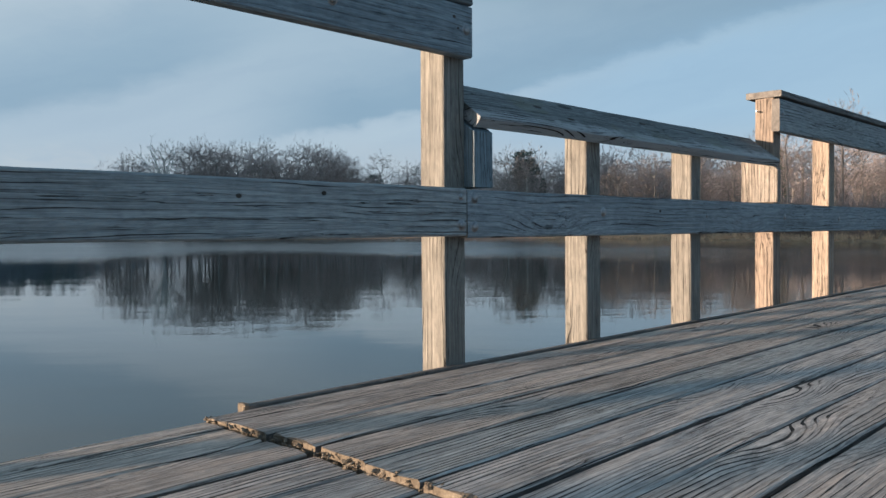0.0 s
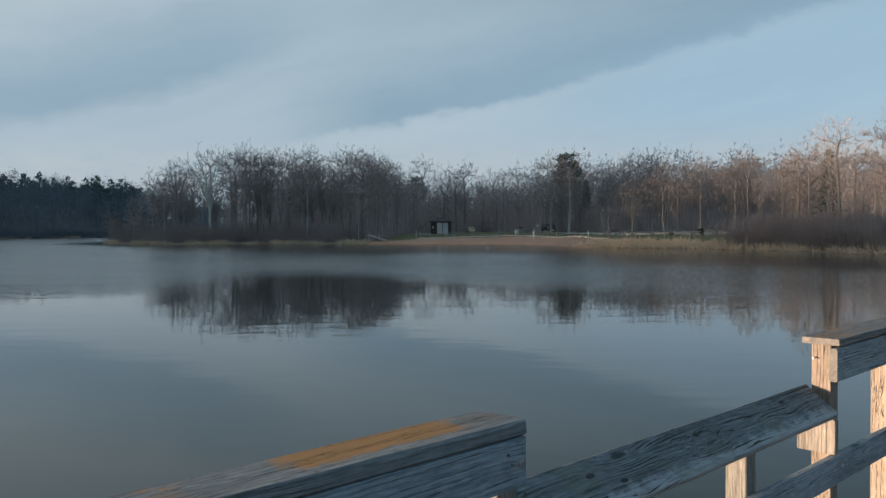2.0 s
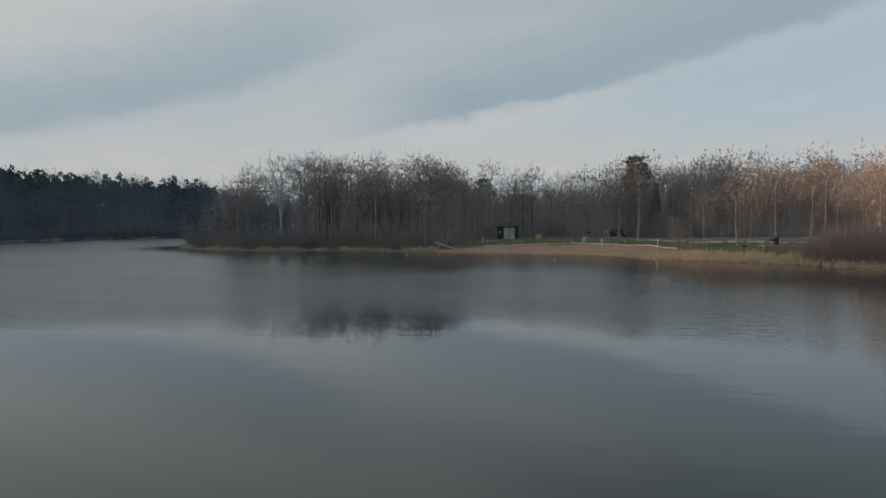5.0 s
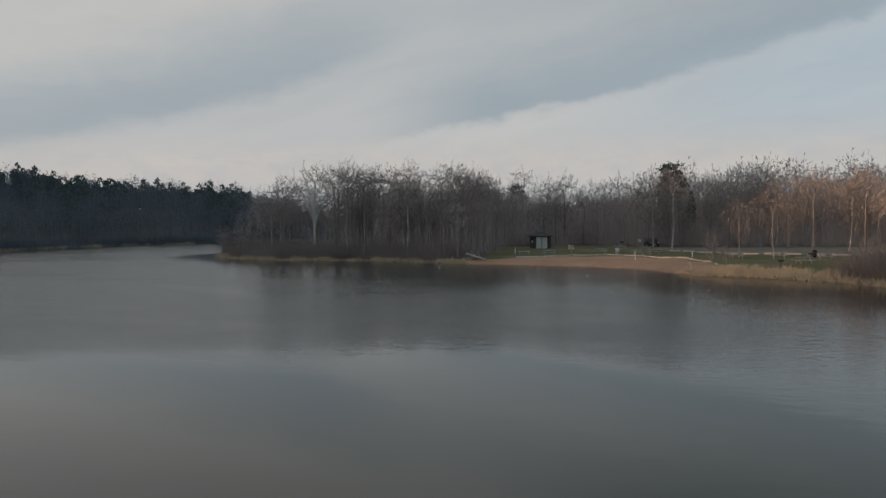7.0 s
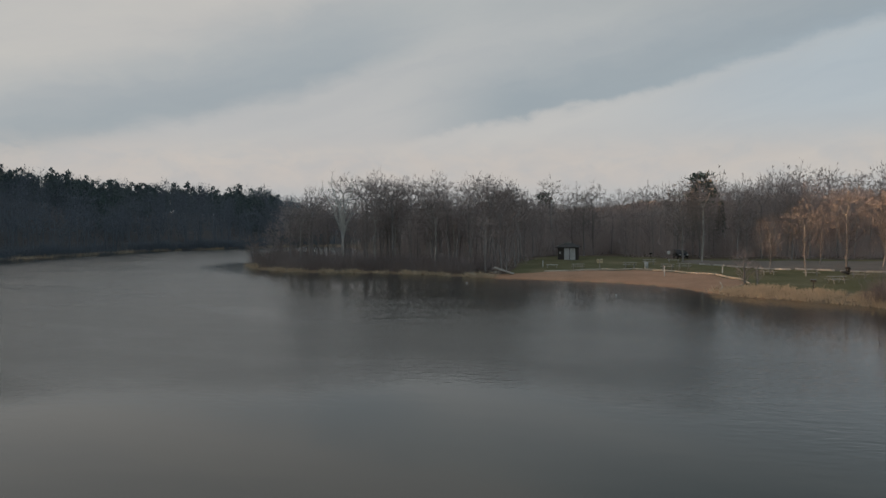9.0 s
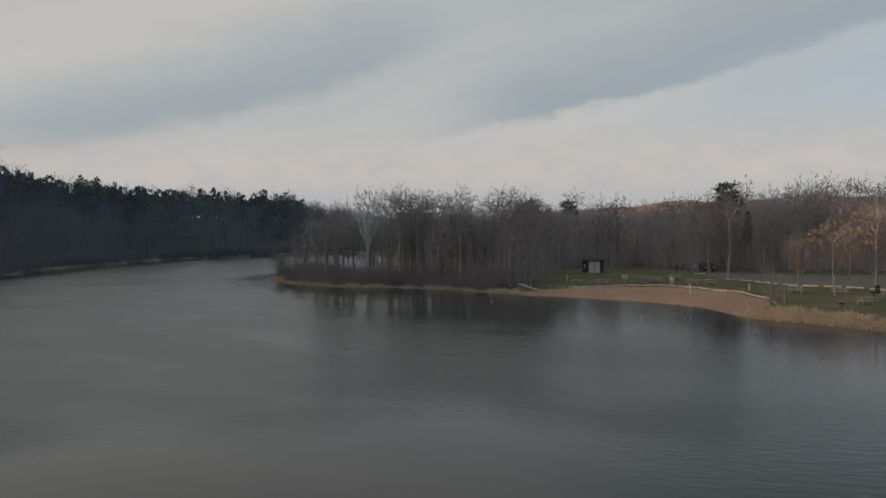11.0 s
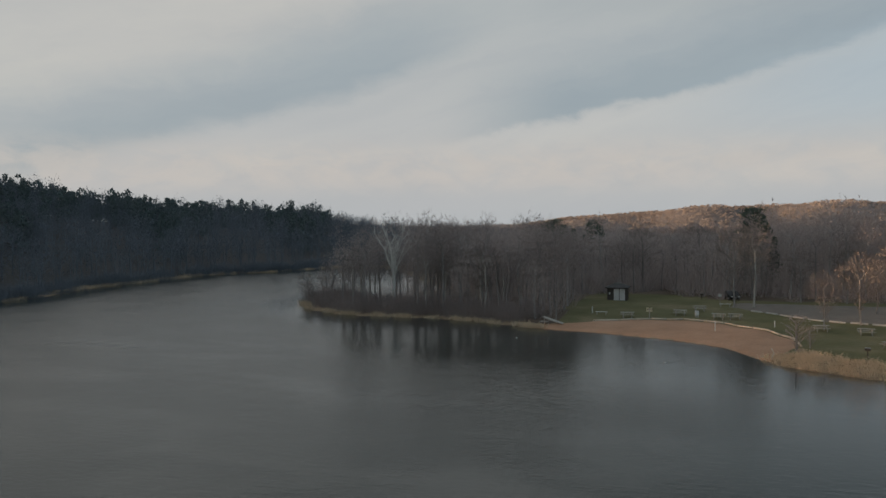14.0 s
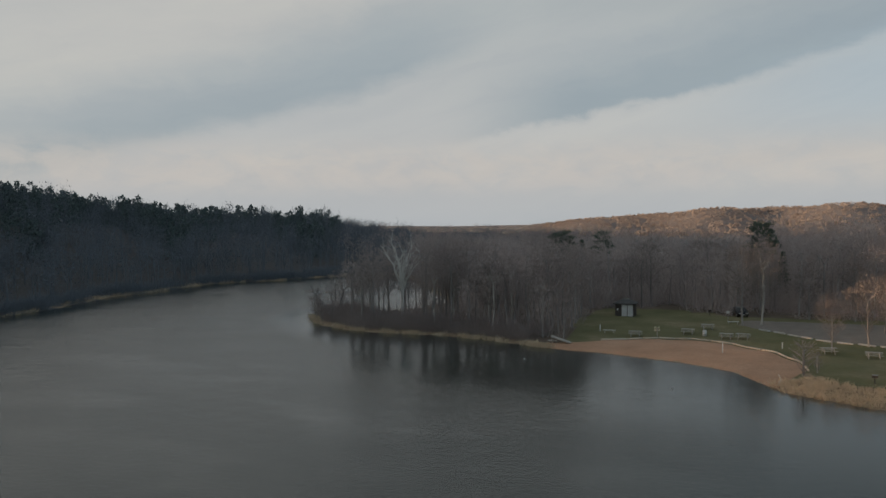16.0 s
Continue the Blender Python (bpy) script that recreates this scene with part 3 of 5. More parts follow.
def ribbon(name, near, far, mat, lift, cols, rows, label, category, curl=0.0):
    """A strip of surface laid over the ground between two edges."""
    def along(line, k):
        seg = np.hypot(*np.diff(np.array(line), axis=0).T)
        s = np.concatenate([[0], np.cumsum(seg)]) / seg.sum()
        return np.interp(k, s, [p[0] for p in line]), np.interp(k, s, [p[1] for p in line])
    k = np.linspace(0, 1, cols)
    (ax, ay), (bx, by) = along(near, k), along(far, k)
    w = np.linspace(0, 1, rows)[:, None]
    px, py = ax + (bx - ax) * w, ay + (by - ay) * w
    pz = ground_height(px, py) + lift
    pz[0] -= 0.12
    pz[-1] -= 0.12
    pz[:, -1] -= 0.16
    pz[:, -2] -= 0.05
    verts = np.stack([px, py, pz], -1).reshape(-1, 3)
    i = (np.arange(rows - 1)[:, None] * cols + np.arange(cols - 1)[None, :]).reshape(-1)
    ob = from_arrays(name, verts.tolist(), np.stack([i, i + 1, i + cols + 1, i + cols], -1).tolist(), mat, smooth=True)
    return tagged(ob, label, category, kind="structure")


BEACH_TOP = [(-20.5, 110.5), (-16.0, 111.5), (-12.5, 113.2), (-9.1, 114.6), (-4.7, 116.0), (-0.3, 115.4), (5.0, 113.0), (9.9, 106.6), (12.2, 101.0), (12.4, 95.5)]
BEACH_LOW = [(-21.5, 108.3), (-16.0, 106.3), (-12.0, 105.3), (-8.6, 103.6), (-1.7, 100.3), (4.2, 95.6), (7.2, 88.6), (8.4, 86.4)]
ribbon("beach", BEACH_LOW, BEACH_TOP, SAND, 0.06, 60, 16, "smooth brown sand beach beside the lake", "beach")
ROAD_NEAR = [(6.5, 131), (9.1, 127.3), (12.8, 122.5), (15.7, 118.5), (20.4, 114.5), (25, 111.5), (36, 107), (60, 103)]
ROAD_FAR = [(7.5, 137), (9.6, 138.4), (14.6, 138.0), (19.0, 137.5), (28.6, 137), (40, 136), (50, 135), (62, 132)]
ribbon("road", ROAD_NEAR, ROAD_FAR, ROAD, 0.07, 40, 10, "pale grey gravel car park beyond the lawn", "road")


# ---- pier ----
DECK = 0.737
PIER = Matrix.Translation((0.143, 2.568, DECK)) @ pose(0, 0, 0, 0, 0, PIER_TURN)
rng = random.Random(7)


def build_deck():
    pier = empty("pier", PIER)
    tagged(pier, "weathered grey timber fishing pier over the lake", "pier", kind="structure")
    pitch = 0.140
    for side in (0, 1):
        for k in range(20):
            y0 = -0.076 - pitch * k + 0.0
            w = pitch - rng.uniform(0.010, 0.015)
            if k == 0:
                w = 0.072 + 0.05 * 0
            top = 0.0 if side == 0 else -0.014
            top += rng.uniform(-0.003, 0.003)
            if side == 0:
                bm = timber(7.2, w, 0.038, rng, 0.0035, 0.011, 26)
                x0 = -0.80 + rng.uniform(-0.012, 0.012)
            else:
                bm = timber(4.2, w, 0.038, rng, 0.0045, 0.011, 20)
                x0 = -0.812 - 4.2 + rng.uniform(-0.006, 0.004)
            bm.normal_update()
            # Plank sides take dark timber: dirt and the gaps' shade in one colour.
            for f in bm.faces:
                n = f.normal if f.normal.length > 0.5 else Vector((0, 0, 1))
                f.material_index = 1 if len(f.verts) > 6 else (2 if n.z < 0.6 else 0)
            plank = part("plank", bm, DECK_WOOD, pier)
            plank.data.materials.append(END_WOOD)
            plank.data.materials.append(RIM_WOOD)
            plank.location = (x0, y0, top)
    # crumbling pale fibres on the sawn ends at the step
    for k in range(10):
        y0 = -0.07 - pitch * k
        bm = bmesh.new()
        for j in range(46):
            along, size = rng.uniform(0.004, 0.130), rng.uniform(0.0012, 0.0038)
            rot = pose(0, 0, 0, rng.uniform(0, 180), rng.uniform(-40, 40), rng.uniform(-50, 50))
            at = Matrix.Translation((-0.809 + rng.gauss(0, 0.005), min(-0.006, y0 + along), rng.uniform(-0.034, -0.002)))
            bmesh.ops.create_icosphere(bm, subdivisions=1, radius=size, matrix=at @ rot @ Matrix.Diagonal((rng.uniform(1.5, 4.0), rng.uniform(0.7, 1.5), rng.uniform(0.5, 1.0), 1)))
        for v in bm.verts:
            v.co += Vector((rng.uniform(-1, 1), rng.uniform(-1, 1), rng.uniform(-1, 1))) * 0.0009
        part("frayed_end", bm, END_WOOD, pier, "pale crumbling end grain")
    for x in (-4.6, -3.0, -1.6, -0.98, -0.62, 0.6, 2.0, 3.4, 4.8, 6.2):
        part("joist", boxed((x - 0.02, -2.86, -0.24), (x + 0.02, 0.0, -0.066), 0.003), RIM_WOOD, pier)
    rim = part("rim_board", timber(7.1, 0.024, 0.20, rng, 0.003, 0.004, 24), RIM_WOOD, pier, "dark edge board")
    rim.location = (-0.70, 0.007, 0.003)
    rim2 = part("rim_board", timber(4.2, 0.024, 0.20, rng, 0.004, 0.004, 18), RIM_WOOD, pier, "dark edge board")
    rim2.location = (-5.0, 0.002, -0.024)
    part("rim_end", boxed((-0.716, 0.004, -0.03), (-0.700, 0.032, 0.008), 0.003), END_WOOD, pier, "pale split block end")
    for x in (-3.2, -0.2, 2.8, 5.8):
        for y in (-0.2, -2.6):
            pile = bmesh.new()
            rod(pile, (x, y, -2.6), (x, y, -0.24), 0.11, 0.10, 12)
            part("pile", pile, RIM_WOOD, pier)
    return pier


def bolt(parent, x, z, y, r=0.011):
    r *= 1.35
    bm = bmesh.new()
    rod(bm, (x, y + 0.004, z), (x, y - 0.0012, z), r * 1.3, r * 1.2, 16)
    rod(bm, (x, y - 0.001, z), (x, y - 0.0045, z), r * 0.9, r * 0.45, 14)
    b = part("bolt", bm, BOLT_STEEL, parent, "galvanised carriage bolt", True)
    return b


def knot(parent, x, z, y, r=0.012):
    r *= 0.6
    bm = bmesh.new()
    bmesh.ops.create_uvsphere(bm, u_segments=12, v_segments=6, radius=r, matrix=Matrix.Translation((x, y, z)) @ Matrix.Diagonal((1.25, 0.16, 0.9, 1)))
    return part("knot", bm, KNOT_WOOD, parent, "", True)


def build_railing():
    rail = empty("railing", PIER)
    tagged(rail, "weathered timber pier railing with a lowered slanted fishing ledge", "railing")

    def board(name, x0, x1, y0, y1, z0, z1, mat, label="", ragged=0.003, worn=0.003):
        """A board along the rail. It is laid flat when wider than high, on edge otherwise."""
        bm = timber(x1 - x0, y1 - y0, z1 - z0, rng, worn, ragged, max(8, int((x1 - x0) * 6)))
        for f in bm.faces:
            f.material_index = 1 if len(f.verts) > 6 else 0
        ob = part(name, bm, mat, rail, label)
        ob.data.materials.append(SAWN_END)
        ob.location = (x0, y0, z1)
        return ob

    def post(x, top, width=0.088):
        bm = timber(top + 1.1, width, 0.090, rng, 0.0025, 0.002, 16, 0.035)
        ob = part("post", bm, POST_WOOD, rail)
        # stands the board on end: its length upwards, its face towards the walkway
        ob.matrix_basis = Matrix.Translation((x + width / 2, 0.030, -1.1)) @ Matrix(((0, -1, 0, 0), (0, 0, -1, 0), (1, 0, 0, 0), (0, 0, 0, 1)))
        return ob

    for x in (-4.7, -3.15, -1.62):
        post(x, 1.018)
    post(-0.006, 1.018)
    post(0.703, 0.735)
    post(1.470, 0.735)
    post(2.330, 1.018)
    for x in (3.122, 4.65, 5.6):
        post(x, 1.018)
    low_a = board("lower_rail", -5.0, 0.001, -0.009, 0.0295, 0.368, 0.503, RAIL_WOOD)
    low_b = board("lower_rail", 0.006, 6.2, -0.009, 0.0295, 0.362, 0.499, RAIL_WOOD)
    top_a = board("top_rail", -5.0, 0.030, -0.009, 0.0295, 0.869, 1.012, RAIL_WOOD)
    top_b = board("top_rail", 2.262, 6.2, -0.009, 0.0295, 0.850, 1.006, RAIL_WOOD)
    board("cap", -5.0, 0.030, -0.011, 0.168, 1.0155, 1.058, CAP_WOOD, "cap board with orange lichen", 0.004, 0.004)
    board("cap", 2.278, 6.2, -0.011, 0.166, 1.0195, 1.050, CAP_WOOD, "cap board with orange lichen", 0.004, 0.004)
    # slanted ledge, lower on the walkway side
    tilt = math.atan2(0.124, 0.160)
    ledge = part("ledge", timber(2.20, 0.196, 0.038, rng, 0.004, 0.006, 26), LEDGE_WOOD, rail, "rough cracked slanted ledge board")
    for x, y in ((0.4, 0.130), (1.09, 0.142), (1.85, 0.150), (0.53, 0.075)):
        k = bmesh.new()
        bmesh.ops.create_uvsphere(k, u_segments=14, v_segments=6, radius=0.016, matrix=Matrix.Translation((x, y, 0.0)) @ Matrix.Diagonal((1.5, 0.6, 0.12, 1)))
        part("knot", k, KNOT_WOOD, ledge, "", True)
    ledge.matrix_basis = Matrix.Translation((0.050, -0.022, 0.706)) @ Matrix.Rotation(tilt, 4, "X")

    def bracket(x0, x1, mat):
        """A short upright board under the ledge, its grain upright."""
        bm = bmesh.new()
        outline = [(-0.006, 0.507), (0.172, 0.507), (0.172, 0.786), (-0.006, 0.666)]
        a = [bm.verts.new((z, y, -x0)) for y, z in outline]
        b = [bm.verts.new((z, y, -x1)) for y, z in outline]
        bm.faces.new(a), bm.faces.new(b[::-1])
        for i in range(4):
            bm.faces.new((a[i], b[i], b[(i + 1) % 4], a[(i + 1) % 4]))
        bmesh.ops.recalc_face_normals(bm, faces=bm.faces)
        bmesh.ops.bevel(bm, geom=list(bm.edges), offset=0.0012, segments=1, affect="EDGES")
        ob = part("bracket", bm, mat, rail, "short board holding up the ledge")
        ob.matrix_basis = Matrix(((0, 0, -1, 0), (0, 1, 0, 0), (1, 0, 0, 0), (0, 0, 0, 1)))

    # The first takes darker rail timber, standing in for the post's shade.
    bracket(0.0385, 0.120, RAIL_WOOD)
    bracket(2.246, 2.2855, POST_WOOD)
    for ob, pts, zt in ((low_a, [(-0.020, 0.400), (-0.73, 0.463), (-0.50, 0.475), (-0.022, 0.478)], 0.503), (low_b, [(0.035, 0.476), (0.035, 0.395), (0.705, 0.443), (1.49, 0.437), (2.33, 0.436), (3.12, 0.43)], 0.499)):
        for i, (x, z) in enumerate(pts):
            x0 = ob.location[0]
            (knot if (ob is low_a and i in (1, 2)) else bolt)(ob, x - x0, z - zt, 0.0, 0.010 if i != 3 else 0.006)
    for ob, pts, zt in ((top_a, [(0.004, 0.944), (-0.030, 0.943), (-0.47, 0.936), (-0.92, 0.965)], 1.012), (top_b, [(2.30, 0.94), (3.12, 0.93)], 1.006)):
        for i, (x, z) in enumerate(pts):
            (bolt if i in (0, 2) else knot)(ob, x - ob.location[0], z - zt, 0.0, 0.010)
    for x, z in ((-0.045, 0.972), (-0.66, 0.955)):
        knot(top_a, x + 5.0, z - 1.012, 0.0, 0.012)
    for x, z in ((1.10, 0.45), (2.6, 0.45)):
        knot(low_b, x - 0.006, z - 0.499, 0.0, 0.010)
    nail = bmesh.new()
    rod(nail, (2.25, 0.1, 0.955), (2.286, 0.1, 0.955), 0.004, 0.004, 8)
    part("nail", nail, BOLT_STEEL, rail)
    return rail


build_deck()
build_railing()


# ---- trees ----
def tubes(segments, sides):
    """Verts and faces of tapered tubes. A segment is start, end, radius, radius; a zero end radius makes a spike."""
    seg = np.array([(*a, *b, r0, r1) for a, b, r0, r1 in segments])
    a, b, r0, r1 = seg[:, 0:3], seg[:, 3:6], seg[:, 6], seg[:, 7]
    d = b - a
    d /= np.linalg.norm(d, axis=1, keepdims=True) + 1e-9
    ref = np.where(np.abs(d[:, 2:3]) > 0.9, [[1.0, 0, 0]], [[0, 0, 1.0]])
    s = np.cross(d, ref)
    s /= np.linalg.norm(s, axis=1, keepdims=True) + 1e-9
    t = np.cross(d, s)
    ang = np.arange(sides) * 2 * np.pi / sides
    ring = s[:, None, :] * np.cos(ang)[None, :, None] + t[:, None, :] * np.sin(ang)[None, :, None]
    lo = a[:, None, :] + ring * r0[:, None, None]
    if np.all(r1 == 0):
        verts = np.concatenate([lo, b[:, None, :]], 1)
        n = sides + 1
        base = np.arange(len(seg))[:, None] * n
        faces = [np.stack([base[:, 0] + k, base[:, 0] + (k + 1) % sides, base[:, 0] + sides], -1) for k in range(sides)]
    else:
        verts = np.concatenate([lo, b[:, None, :] + ring * r1[:, None, None]], 1)
        n = 2 * sides
        base = np.arange(len(seg)) * n
        faces = [np.stack([base + k, base + (k + 1) % sides, base + sides + (k + 1) % sides, base + sides + k], -1) for k in range(sides)]
    return verts.reshape(-1, 3), np.concatenate(faces)


def grow(rng, height, spread, fork=0.35, tips=320, twigs=1200, lean=0.0, twig_r=0.008, stem=0.0108):
    """A bare tree: stout segments, fine limb segments and twig spikes. The crown is a lobed dome of tips; from the fork the limbs
    divide again and again towards them, each as thick as what it carries. spread: how wide the dome is."""
    gen = np.random.default_rng(rng.randrange(1 << 30))
    stout, fine, spikes, ends = [], [], [], []
    wide, tall = height * (0.12 + 0.31 * spread), height * (1 - fork * 0.9) / 2
    mid = height - tall
    d = gen.normal(size=(tips, 3))
    d /= np.linalg.norm(d, axis=1, keepdims=True)
    phase = gen.uniform(0, 6.283, 3)
    lobes = 0.84 + 0.10 * np.sin(3.0 * np.arctan2(d[:, 1], d[:, 0]) + phase[0] + 2.0 * d[:, 2]) + 0.07 * np.sin(7.0 * d[:, 2] + phase[1]) + 0.05 * np.sin(5.0 * d[:, 0] + phase[2])
    reach = lobes * gen.uniform(0.08, 1.0, tips) ** 0.34
    tip = d * reach[:, None] * np.array([wide, wide, tall]) + np.array([0, 0, mid])
    tip[:, :2] *= np.clip(0.45 + 0.8 * (tip[:, 2:] - height * fork * 0.6) / (height * 0.45), 0.35, 1.0)
    base_r = height * stem
    unit = base_r / math.sqrt(tips)

    def limb(p, q, r0, r1):
        (stout if r1 > 0.030 else fine).append((tuple(p), tuple(q), r0, r1))

    def divide(p, pts, r0):
        if len(pts) <= 3:
            for t in pts:
                bow = (p + t) / 2 + gen.normal(size=3) * 0.035 * np.linalg.norm(t - p)
                limb(p, bow, min(r0, unit * 1.5), unit * 1.1)
                limb(bow, t, unit * 1.1, unit * 0.5)
                ends.append((bow, t))
            return
        way = pts - p
        mean = way.mean(0)
        flat = way - np.outer(way @ mean, mean) / (mean @ mean + 1e-9)
        axis_ = np.linalg.svd(flat - flat.mean(0), full_matrices=False)[2][0]
        order = np.argsort(flat @ axis_)
        cut = int(len(pts) * gen.uniform(0.3, 0.7))
        for group in (pts[order[:max(1, cut)]], pts[order[max(1, cut):]]):
            if not len(group):
                continue
            go = group.mean(0) - p
            q = p + go * gen.uniform(0.26, 0.42) + gen.normal(size=3) * 0.04 * np.linalg.norm(go)
            r = unit * math.sqrt(len(group)) * 1.08
            limb(p, q, min(r0, r * 1.12), r)
            if len(group) > 6:
                ends.append((p + (q - p) * 0.5, q))
            divide(q, group, r)

    p, way = np.array([0.0, 0.0, -0.4]), np.array([rng.uniform(-1, 1) * lean, rng.uniform(-1, 1) * lean, 1.0])
    r = base_r * 1.2
    for i in range(5):
        q = p + way * (height * fork / 5)
        way = way + np.array([rng.gauss(0, 0.03), rng.gauss(0, 0.03), 0])
        limb(p, q, r, r * 0.95)
        p, r = q, r * 0.95
        if i > 1 and rng.random() < 0.5:
            a = rng.uniform(0, 6.283)
            side = q + np.array([math.cos(a), math.sin(a), 0.9]) * height * rng.uniform(0.04, 0.09)
            limb(q, side, r * 0.2, r * 0.08)
            ends.append((q, side))
    tip[:, :2] += p[:2]
    # a leader that sends out limbs as it climbs
    left = tip[np.argsort(tip[:, 2])]
    for share in (0.20, 0.26, 0.34):
        n = int(len(left) * share)
        low, left = left[:n], left[n:]
        turn = np.argsort((np.arctan2(low[:, 1] - p[1], low[:, 0] - p[0]) + phase[0] + share * 20) % 6.2832)
        for group in np.array_split(low[turn], 3):
            divide(p, group, unit * math.sqrt(len(group)) * 1.1)
        q = p + (left.mean(0) - p) * 0.34
        r1 = unit * math.sqrt(len(left)) * 1.1
        limb(p, q, min(r, r1 * 1.2), r1)
        p, r = q, r1
    divide(p, left, r)
    lo, hi = np.array([e[0] for e in ends]), np.array([e[1] for e in ends])
    pick = gen.integers(0, len(ends), twigs)
    o = lo[pick] + (hi - lo)[pick] * gen.uniform(0.2, 1.0, twigs)[:, None]
    along = (hi - lo)[pick]
    along /= np.linalg.norm(along, axis=1, keepdims=True) + 1e-9
    out = (o - np.array([p[0], p[1], height * (fork + 0.12)])) / height
    out /= np.linalg.norm(out, axis=1, keepdims=True) + 1e-9
    go = along * 0.55 + out * 0.5 + gen.normal(size=(twigs, 3)) * 0.5
    go /= np.linalg.norm(go, axis=1, keepdims=True)
    far = o + go * gen.uniform(0.22, 0.70, twigs)[:, None] * height / 14
    for a, b, k in zip(o, far, gen.uniform(0.6, 1.25, twigs)):
        spikes.append((tuple(a), tuple(b), twig_r * k, 0.0))
    return stout, fine, spikes


def blades(spikes):
    """The same spikes as single tapering blades, for growth that is far or past counting."""
    seg = np.array([(*a, *b, r) for a, b, r, _ in spikes])
    a, b, r = seg[:, 0:3], seg[:, 3:6], seg[:, 6:7] * 1.5
    d = b - a
    ref = np.array([(math.sin(i * 2.4), math.cos(i * 2.4), 0.3 * math.sin(i)) for i in range(len(seg))])
    s = np.cross(d, ref)
    s /= np.linalg.norm(s, axis=1, keepdims=True) + 1e-9
    verts = np.stack([a - s * r, a + s * r, b], 1).reshape(-1, 3)
    i = np.arange(len(seg)) * 3
    return verts, np.stack([i, i + 1, i + 2], -1)


def fast_mesh(name, verts, tris, mat):
    """A large triangle mesh from arrays."""
    me = bpy.data.meshes.new(name)
    verts, tris = np.asarray(verts, np.float32), np.asarray(tris, np.int32)
    me.vertices.add(len(verts))
    me.vertices.foreach_set("co", verts.reshape(-1))
    me.loops.add(tris.size)
    me.loops.foreach_set("vertex_index", tris.reshape(-1))
    me.polygons.add(len(tris))
    me.polygons.foreach_set("loop_start", np.arange(0, tris.size, 3, dtype=np.int32))
    me.update(calc_edges=True)
    me.materials.append(mat)
    return new(name, me)


def split_quads(f):
    f = np.asarray(f)
    return f if f.shape[1] == 3 else np.concatenate([f[:, [0, 1, 2]], f[:, [0, 2, 3]]])


def join_shape(*parts):
    vs, fs, base = [], [], 0
    for v, f in parts:
        vs.append(v)
        fs.append(split_quads(f) + base)
        base += len(v)
    return np.concatenate(vs), np.concatenate(fs)


TREE_KINDS = {}


def tree_thing(kind, name, label, segs, fine, spikes, bark, twig, sides=5, category="tree", group="bare trees round the lake"):
    top = empty(name, Matrix.Translation((0, 0, -500)))
    tagged(top, label, category, group)
    v, f = tubes(segs, sides)
    from_arrays("trunk", v.tolist(), f.tolist(), bark, top, True)
    thick, thin = [q for q in fine if q[2] > 0.015], [q for q in fine if q[2] <= 0.015]
    pieces = ([tubes(thick, 3)] if thick else []) + ([blades(thin + spikes)] if thin or spikes else [])
    v, f = join_shape(*pieces)
    crown = fast_mesh("crown", v, f, twig)
    crown.parent = top
    TREE_KINDS[kind] = [top, False]
    return top


def plant(kind, x, y, size=1.0, turn=None, squash=1.0, label="", sink=0.1):
    """Stands a tree of that kind on the ground; the first call uses the built one, later calls copy it."""
    top, used = TREE_KINDS[kind]
    m = Matrix.Translation(spot(x, y, -sink)) @ pose(0, 0, 0, 0, 0, rng.uniform(0, 360) if turn is None else turn)
    if used:
        ob = copy_thing(top, m)
    else:
        ob = top
        TREE_KINDS[kind][1] = True
        ob.matrix_basis = m
    ob.scale = (size, size, size * squash)
    if label:
        ob["label"] = label
    return ob
def scatter(name, shapes, places, mat, label, category, rng, stretch=0.25):
    """Many small growths joined into one object: shapes are (verts, tris), places rows of x, y, z, size."""
    vs, fs, base = [], [], 0
    for x, y, z, size in places:
        v, f = shapes[rng.randrange(len(shapes))]
        a = rng.uniform(0, 2 * math.pi)
        c, s = math.cos(a) * size, math.sin(a) * size
        k = size * rng.uniform(1 - stretch, 1 + stretch)
        vs.append(np.stack([v[:, 0] * c - v[:, 1] * s + x, v[:, 0] * s + v[:, 1] * c + y, v[:, 2] * k + z], -1))
        fs.append(f + base)
        base += len(v)
    ob = fast_mesh(name, np.concatenate(vs), np.concatenate(fs), mat)
    return tagged(ob, label, category, kind="stuff")


def brush_shape(rng, height, width, n, r, upright=0.7):
    spikes = []
    for _ in range(n):
        a, d = rng.uniform(0, 6.283), width * math.sqrt(rng.random())
        o = Vector((d * math.cos(a), d * math.sin(a), -0.1))
        way = Vector((rng.gauss(0, 1 - upright) + 0.3 * math.cos(a), rng.gauss(0, 1 - upright) + 0.3 * math.sin(a), 1)).normalized()
        h = height * rng.uniform(0.45, 1.0)
        mid = o + way * h * rng.uniform(0.4, 0.6)
        spikes.append((tuple(o), tuple(o + way * h), r * rng.uniform(0.6, 1.3), 0.0))
        for _ in range(3):
            b = o.lerp(o + way * h, rng.uniform(0.3, 0.9))
            side = (way + Vector((rng.gauss(0, 0.6), rng.gauss(0, 0.6), 0.1))).normalized()
            spikes.append((tuple(b), tuple(b + side * h * rng.uniform(0.2, 0.45)), r * rng.uniform(0.4, 0.8), 0.0))
    return blades(spikes)


